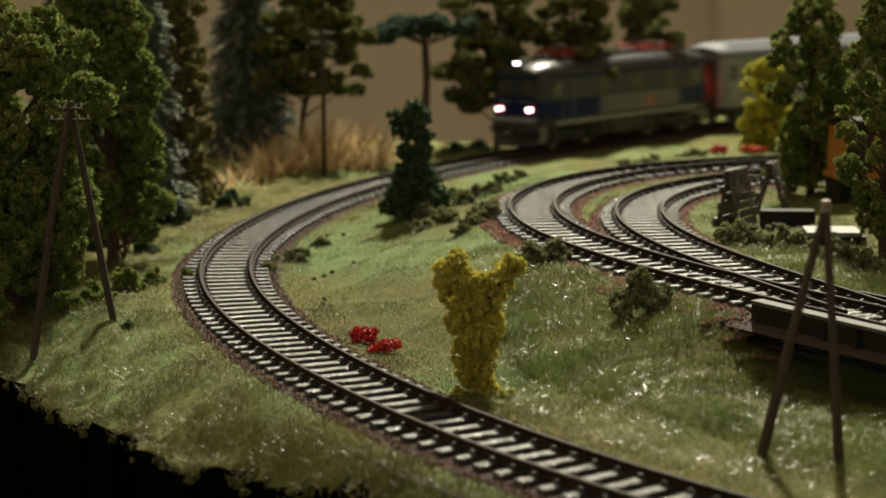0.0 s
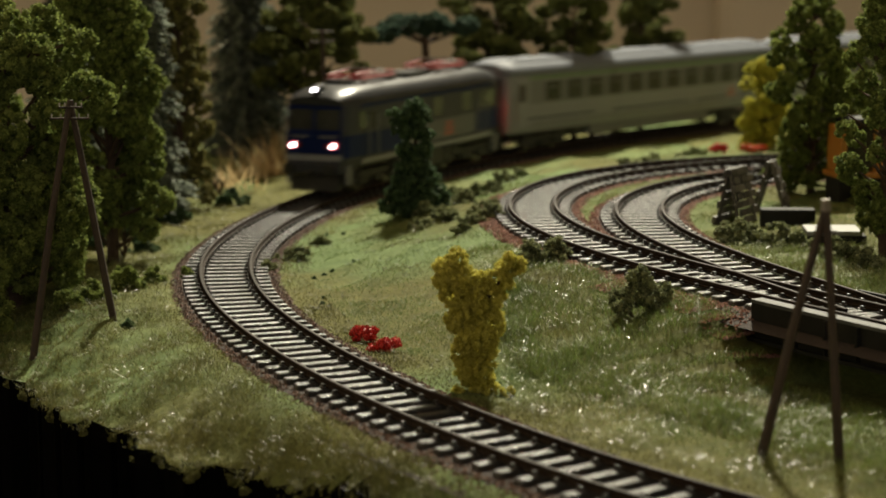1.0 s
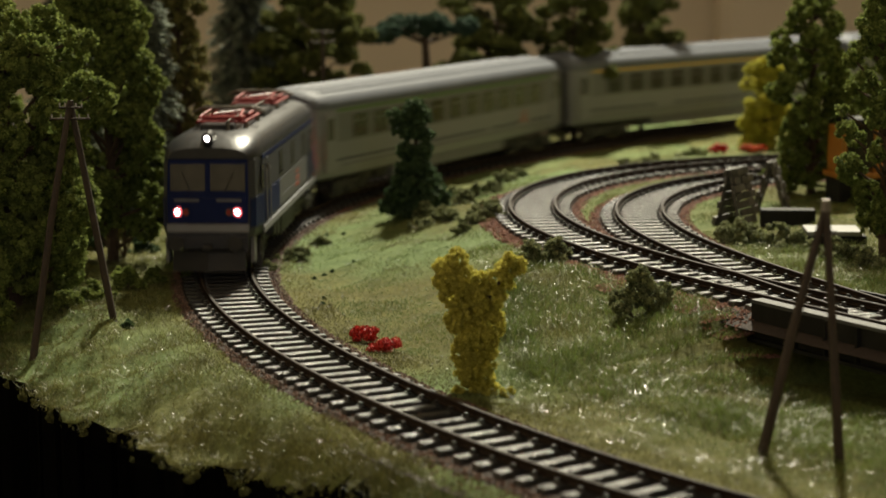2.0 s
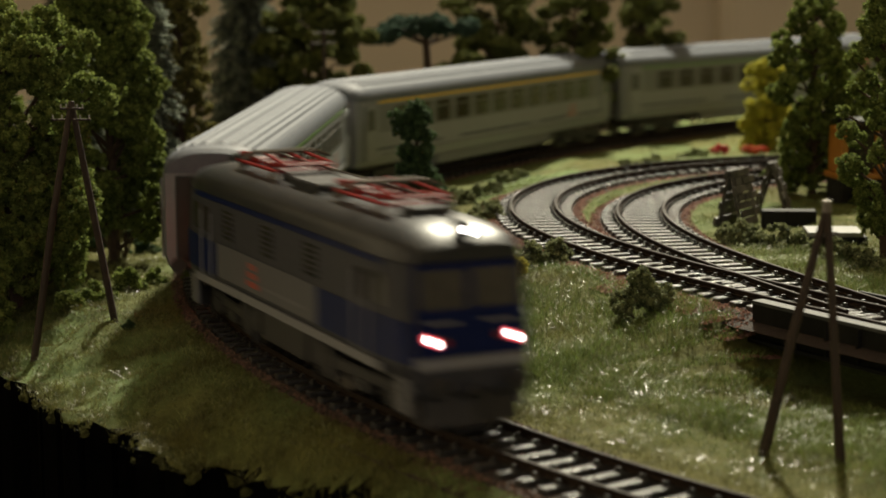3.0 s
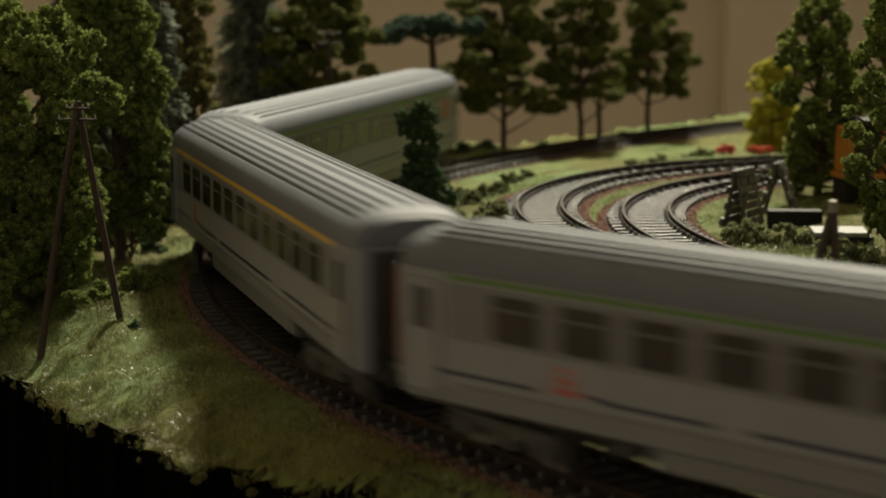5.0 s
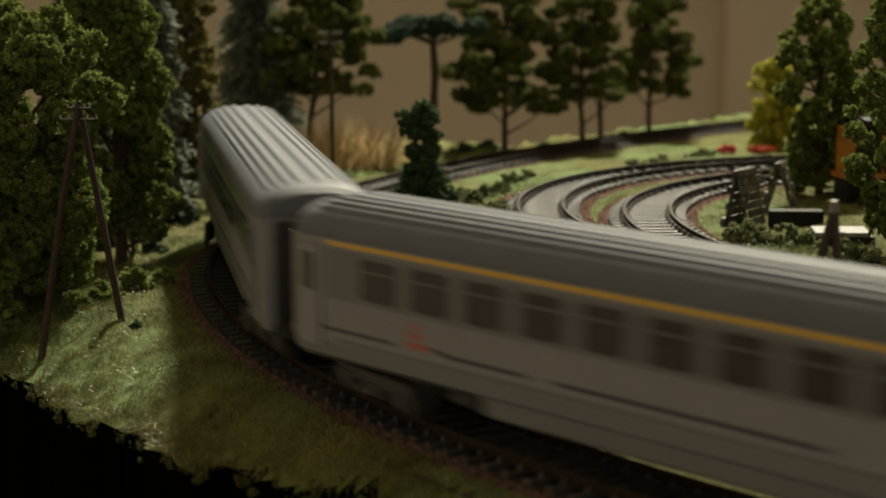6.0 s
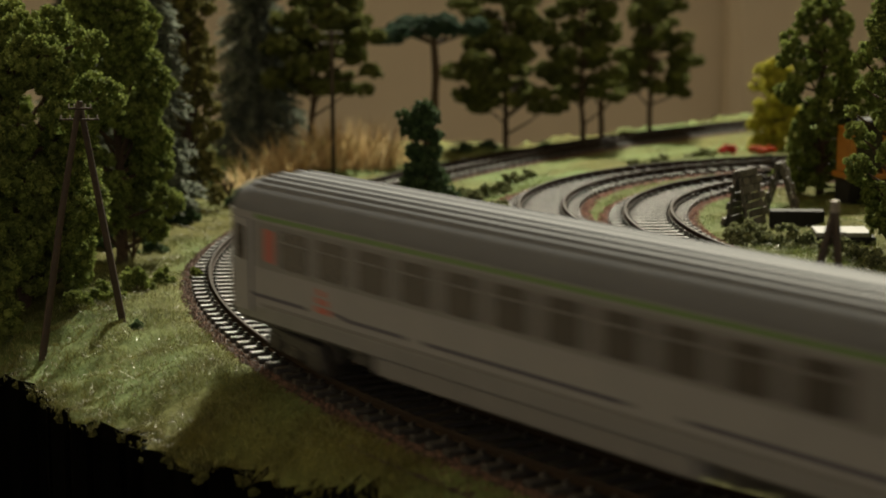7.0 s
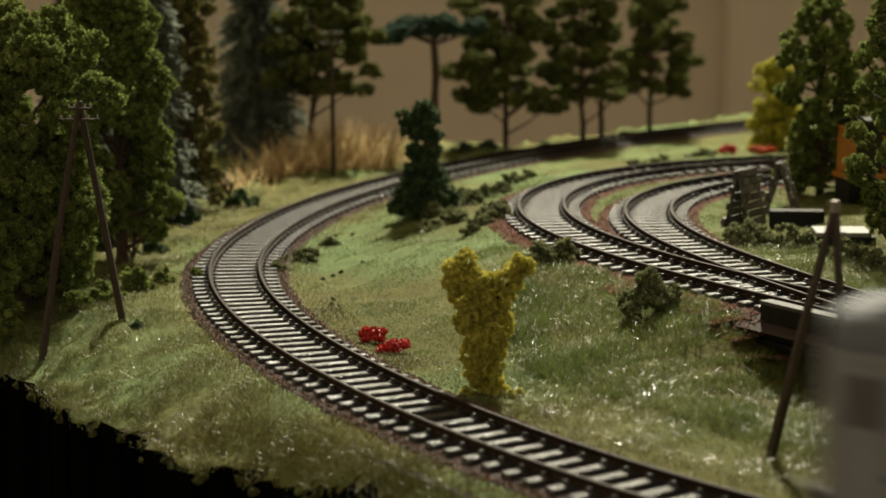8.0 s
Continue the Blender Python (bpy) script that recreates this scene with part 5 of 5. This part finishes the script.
def turf_edge():
    """Ragged sods that hang over the front rim of the board."""
    lobes = []
    pts = EDGE[2:20]
    for (x0, y0), (x1, y1) in zip(pts, pts[1:]):
        m = max(2, int(math.hypot(x1 - x0, y1 - y0) / 2.2))
        for k in range(m):
            t = (k + random.random()) / m
            px, py = x0 + (x1 - x0) * t + random.gauss(0, 1.6), y0 + (y1 - y0) * t + 1.6 + random.gauss(0, 1.6)
            z = float(ground(px, py)[0])
            lobes.append((px, py, z - random.uniform(1.0, 3.0), random.uniform(0.7, 1.4)))
    tagged(new("turf_edge", foam("turf_edge", lobes, TURF, 0.6, 0.3, 0.8, 9, 0.7)), "ragged mossy turf along the board's front rim", "turf", kind="stuff")
    n = 16000
    base = np.array([(a, b) for a, b, _, _ in lobes])
    i = RNG.integers(0, len(base), n)
    p = base[i] + RNG.normal(0, 2.0, (n, 2)) + (0.8, 2.2)
    blades("rim_grass", p[:, 0], p[:, 1], RNG.uniform(0.8, 2.2, n), RNG.uniform(0.04, 0.08, n), GRASS_STRAW, "yellowish green grass overhanging the rim", 0.9)


turf_edge()


def gravel():
    n = 5200
    cs = []
    for s0, s1, u0, u1, k in ((-34, 40, 15, 31, 0.42), (40, 130, 15, 21, 0.2), (120, 250, 15, 22, 0.16)):
        m = int(n * k)
        st, u = RNG.uniform(s0, s1, m), u0 + (u1 - u0) * RNG.random(m) ** 1.4
        x, y, a = (np.interp(st, SIDING.s, v) for v in (SIDING.x, SIDING.y, SIDING.a))
        cs.append(np.stack([x - np.sin(a) * u, y + np.cos(a) * u], 1))
    c = np.concatenate(cs)
    z = ground(c[:, 0], c[:, 1])
    tagged(new("gravel", octa(np.column_stack([c, z + 0.25]), RNG.uniform(0.45, 1.0, len(c)), REDSTONE, "gravel")), "brick-red loose gravel along the raised siding", "gravel", kind="stuff")


gravel()


def reeds():
    # stand of dry reeds in several sheaves
    g = "dry reed sheaves"
    for cx, cy, n, h, spread, lab in ((-62, 1030, 420, 26, 9, "tall dry straw-coloured reeds"), (-46, 1042, 420, 28, 9, "tall dry straw-coloured reeds"), (-34, 1060, 340, 26, 8, "tall dry straw-coloured reeds"),
                                      (-76, 1000, 380, 20, 8, "rusty brown dry reeds leaning over"), (-88, 985, 320, 17, 9, "rusty brown dry reeds leaning over"), (-97, 950, 160, 12, 8, "low dry straw reeds"),
                                      (-22, 1075, 120, 20, 6, "tall dry straw-coloured reeds")):
        root = thing("reed_sheaf", lab, "reeds", place(cx, cy, 0.3), g)
        n = n // 2
        b = RNG.normal(0, spread * 0.75, (n, 2))
        t = b + RNG.normal(0, 8.5, (n, 2)) + (2.0 if "rusty" in lab else 0.0)
        hh = h * RNG.uniform(0.45, 1.1, n)
        base = np.stack([b[:, 0], b[:, 1], np.full(n, -0.8)], 1)
        tip = np.stack([t[:, 0], t[:, 1], hh], 1)
        mid = (base + tip) / 2 + RNG.normal(0, 0.7, (n, 3))
        a = RNG.uniform(0, 3.14, n)
        side = np.stack([np.cos(a), np.sin(a), np.zeros(n)], 1) * RNG.uniform(0.16, 0.36, n)[:, None]
        v = np.stack([base - side, base + side, mid + side, mid - side, tip], 1).reshape(-1, 3)
        k = 5 * np.arange(n)[:, None]
        f = np.concatenate([k + np.array([[0, 1, 2]]), k + np.array([[0, 2, 3]]), k + np.array([[3, 2, 4]])])
        tagged(part("stalk_sheaf", fast_mesh("stalk_sheaf", v, f, STRAW), None, root), kind="stuff")
    # bare twiggy bushes
    for x, y, h, n in ((-100, 930, 10, 9), (-118, 752, 13, 10), (-28, 1062, 18, 5)):
        root = thing("bare_bush", "leafless brown twiggy bush", "bush", place(x, y, 0.3), "bare bushes")
        bm = bm_new()
        for k in range(n):
            a, q = random.uniform(0, 6.283), random.uniform(0.2, 0.6) * h
            m = Vector((math.cos(a) * q * 0.4, math.sin(a) * q * 0.4, h * 0.5))
            e = Vector((math.cos(a) * q, math.sin(a) * q, h * random.uniform(0.7, 1.1)))
            limb_path(bm, [(0, 0, -0.5), m, e], 0.5, 0.15, 5)
            limb_path(bm, [m, m + Vector((random.uniform(-2, 2), random.uniform(-2, 2), h * 0.3))], 0.3, 0.1, 4)
        part("crown", bm, BARK, root)


reeds()


# ---------------------------------------------------------------- lineside things
def cross_arm(root, x, y, z, half, along=(1, 0, 0)):
    bm = bm_new()
    a = Vector(along).normalized()
    c = Vector((x, y, z))
    rod(bm, c - a * half, c + a * half, 0.35, sides=6)
    arm = part("cross_arm", bm, POLE, root)
    for k in (-1.0, -0.5, 0.5, 1.0):
        p = c + a * half * k * 0.92
        bm = bm_new()
        rod(bm, p + Vector((0, 0, 0.2)), p + Vector((0, 0, 1.0)), 0.22, sides=6)
        rod(bm, p + Vector((0, 0, 0.8)), p + Vector((0, 0, 1.4)), 0.3, 0.2, sides=8)
        part("insulator", bm, PORCELAIN, arm)


def poles():
    def at_ground(x, y):
        return float(ground(x, y)[0])
    g = "telegraph poles"
    # double-legged pole at the bank
    root = thing("telegraph_pole", "dark wooden A-shaped telegraph pole with white insulators", "pole", mm(0, 0, 0), g)
    top = (-110.6, 610, 66)
    for bx, by in ((-101, 620), (-122, 596)):
        bm = bm_new()
        limb_path(bm, [(bx, by, at_ground(bx, by) - 1), ((bx + top[0]) / 2, (by + top[1]) / 2, 31), top], 1.25, 0.9, 9)
        part("leg", bm, POLE, root, smooth=True)
    cross_arm(root, top[0], top[1] - 1.2, 60.6, 6.0)
    cross_arm(root, top[0] + 0.3, top[1] - 1.4, 64.0, 3.6)
    # single poles
    for x, y, h in ((-55, 1003, 70), (-115.5, 856, 60)):
        root = thing("telegraph_pole", "straight brown wooden telegraph pole with insulators", "pole", mm(0, 0, 0), g)
        bm = bm_new()
        z = at_ground(x, y)
        limb_path(bm, [(x, y, z - 1), (x, y, z + h * 0.5), (x, y, h)], 1.15, 0.9, 9)
        part("leg", bm, POLE, root, smooth=True)
        if h > 65:
            cross_arm(root, x, y - 1.3, h - 1.5, 5.8)
            cross_arm(root, x, y - 1.3, h - 6.5, 5.8)
    # double-legged pole at the near end of the meadow
    root = thing("telegraph_pole", "weathered A-shaped wooden pole with a pale metal cap", "pole", mm(0, 0, 0), g)
    top = (87.8, 444, 54.5)
    for bx, by in ((75, 448), (91.5, 440)):
        bm = bm_new()
        limb_path(bm, [(bx, by, at_ground(bx, by) - 1), ((bx + top[0]) / 2, (by + top[1]) / 2, 26), top], 1.2, 0.9, 9)
        part("leg", bm, POLE, root, smooth=True)
    bm = bm_new()
    rod(bm, (top[0], top[1], 53.4), (top[0], top[1], 56.0), 1.25, 1.0, sides=10)
    part("cap", bm, STEEL, root, "pale metal cap")
    bm = bm_new()
    rod(bm, (top[0] - 0.5, top[1] - 0.8, 48.5), (top[0] + 2.4, top[1] - 0.8, 48.5), 0.4, sides=6)
    part("bracket", bm, POLE, root)


poles()

PLANK = material("weathered_plank", (0.035, 0.033, 0.030), (0.14, 0.13, 0.12), 400, 0.55, 0.4, per_object=0.4)
CONCRETE = material("pale_slab", (0.17, 0.17, 0.165), (0.24, 0.24, 0.235), 200, 0.6, 0.15)
MACHINE = material("machine_yellow", (0.36, 0.14, 0.015), (0.44, 0.18, 0.025), 200, 0.4, 0.05)
BLACKM = material("black_paint", (0.008, 0.008, 0.008), (0.02, 0.02, 0.019), 300, 0.7, 0.1, spec=0.2)
GIRDER = material("girder_steel", (0.006, 0.006, 0.005), (0.016, 0.015, 0.014), 300, 0.7, 0.15, spec=0.2)
WALKWAY = material("walkway_plate", (0.05, 0.05, 0.049), (0.09, 0.09, 0.087), 250, 0.6, 0.15, spec=0.2)


def plank_frame(x, y, rz, w, h, spread):
    """Two leaning plank panels that meet at the top."""
    root = thing("plank_frame", "weathered grey A-shaped plank frame in the grass", "wooden frame", mm(x, y, float(ground(x, y)[0]) - 0.5, 0, 0, rz), "plank frames")
    a = math.degrees(math.atan2(spread / 2, h))
    for s in (-1, 1):
        m = Matrix.Translation((s * spread / 2, 0, 0)) @ Matrix.Rotation(radians(-s * a), 4, "Y")
        L = math.hypot(h, spread / 2)
        bm = bm_new()
        box(bm, -0.4, 0.4, -w / 2, -w / 2 + 1.6, 0, L, 0.1, m)
        box(bm, -0.4, 0.4, w / 2 - 1.6, w / 2, 0, L, 0.1, m)
        panel_ob = part("panel", bm, PLANK, root)
        n, cols = 7, max(2, round(w / 5))
        for k in range(n):
            for c in range(cols):
                bm = bm_new()
                j = (0.5 if k % 2 else 0.0) * w / cols + random.uniform(-0.25, 0.25)
                y0 = -w / 2 + w * c / cols + j - 0.25 * w / cols
                x0, x1 = sorted((s * 0.42, s * random.uniform(1.0, 1.6)))
                box(bm, x0, x1, y0 + 0.15, y0 + w / cols - 0.15, L * (k + 0.05) / n, L * (k + 0.95) / n, 0.12, m)
                part("plank", bm, PLANK, panel_ob)
    return root


plank_frame(114, 746, -32, 17, 21, 9)
plank_frame(131.5, 772, -20, 10, 20, 12)


def quarry_corner():
    z = float(ground(131, 737)[0])
    root = thing("timber_beam", "black timber beam lying in the grass", "beam", mm(131.5, 737, z, 0, 0, -6))
    bm = bm_new()
    box(bm, -10, 10, -4, 4, -1, 5.6, 0.35)
    part("beam", bm, BLACKM, root)
    z = float(ground(143, 690)[0])
    root = thing("loading_slab", "pale slab on a dark plinth beside shrubs", "slab", mm(140, 696, z, 0, 0, -4))
    bm = bm_new()
    box(bm, -9, 11, -8, 8, -2, 2.6, 0.2)
    part("plinth", bm, BLACKM, root)
    bm = bm_new()
    box(bm, -9.6, 9.5, -8.6, 8.6, 2.62, 4.2, 0.3)
    part("slab", bm, CONCRETE, root)
    root = thing("work_machine", "orange-yellow work machine cab half hidden by trees", "machine", mm(167, 806, float(ground(167, 806)[0]), 0, 0, 10))
    bm = bm_new()
    box(bm, -5.5, 16, -8, 8, 0, 10, 0.6)
    part("chassis", bm, BLACKM, root)
    bm = bm_new()
    box(bm, -6.5, 16, -9, 9, 10.02, 12.4, 0.5)
    part("base_plate", bm, MACHINE, root)
    bm = bm_new()
    box(bm, -5.2, -2.4, -7.5, 7.5, 12.42, 31, 0.5)
    box(bm, 9, 14, -7.5, 7.5, 12.42, 31, 0.5)
    box(bm, -2.45, 9.05, 3, 7.5, 12.42, 31, 0.0)
    cab = part("cab", bm, MACHINE, root)
    bm = bm_new()
    box(bm, -2.35, 9, -6.6, -6.0, 14, 30.4, 0.2)
    part("window", bm, GLASS, cab)
    bm = bm_new()
    box(bm, -1.5, 15, -8.5, 8.5, 31.02, 34, 0.6)
    part("roof", bm, BLACKM, root)


quarry_corner()


def bridge():
    root = thing("girder_bridge", "black steel girder bridge with grey walkway under the siding", "bridge")
    def run(name, mat, u0, u1, z0, z1, s0=-232.0, s1=-27.0, label=""):
        rows = []
        for s in np.linspace(s0, s1, 24):
            p, a = SIDING.at(s)
            nx, ny = -math.sin(a), math.cos(a)
            rows.append([(p[0] + nx * u, p[1] + ny * u, z) for u, z in ((u0, z0), (u1, z0), (u1, z1), (u0, z1))])
        return part(name, loft(bm_new(), rows), mat, root, label)
    run("girder", GIRDER, 19.0, 20.2, 3.0, 12.5)
    run("walkway", WALKWAY, 16.4, 20.6, 12.6, 13.6, label="grey steel walkway plate")
    run("bottom_flange", GIRDER, 17.8, 21.6, 1.9, 2.98)
    run("girder", GIRDER, -20.2, -19.0, 3.0, 12.5)
    run("deck", GIRDER, -18.9, 18.9, 4.2, 7.6)
    for s in np.arange(-226, -40, 12.0):
        p, a = SIDING.at(s)
        nx, ny = -math.sin(a), math.cos(a)
        bm = bm_new()
        box(bm, -0.4, 0.4, 20.2, 21.4, 3.0, 12.4)
        part("stiffener", bm, GIRDER, root, at=mm(p[0], p[1], 0, 0, 0, math.degrees(a)))
    p, a = SIDING.at(-22)
    bm = bm_new()
    box(bm, -3, 4, -20, 20, -22, 7.6, 0.4)
    part("abutment", bm, BLACKM, root, at=mm(p[0], p[1], 0, 0, 0, math.degrees(a)))


bridge()


# ---------------------------------------------------------------- pieces of the tracks
def lay_sleepers():
    for root, track, s0, s1, z in root_parts:
        s = s0 + 3.0
        while s < s1 - 2:
            p, a = track.at(s)
            ob = new("sleeper", SLEEPER_MESH)
            ob.parent = root
            ob.matrix_basis = mm(p[0], p[1], z, 0, 0, math.degrees(a) + random.uniform(-0.8, 0.8))
            s += SLEEPER_PITCH


lay_sleepers()


def motions():
    times = [i / 10 for i in range(81)]
    for root, back, pivot in vehicles:
        rows = []
        for t in times:
            c, h = vehicle_pose(station(t) + back, pivot)
            rows.append((t, mm(c[0], c[1], 0, 0, 0, math.degrees(h))))
        walk(root, rows)
        for ob, x in bogies:
            if ob.parent == root:
                turn = []
                for t in times:
                    _, h = vehicle_pose(station(t) + back, pivot)
                    _, a = MAIN.at(station(t) + back - x)
                    d = math.degrees(a + math.pi - h)
                    d = (d + 180) % 360 - 180
                    turn.append((t, mm(x, 0, 0, 0, 0, d)))
                walk(ob, turn)
    for ob, x, r in wheelsets:
        rows = []
        for i in range(241):
            t = i / 30
            ang = math.degrees((S0 - station(t)) / r)
            rows.append((t, mm(x, 0, r) @ Matrix.Rotation(radians(ang % 360), 4, "Y")))
        walk(ob, rows)


motions()
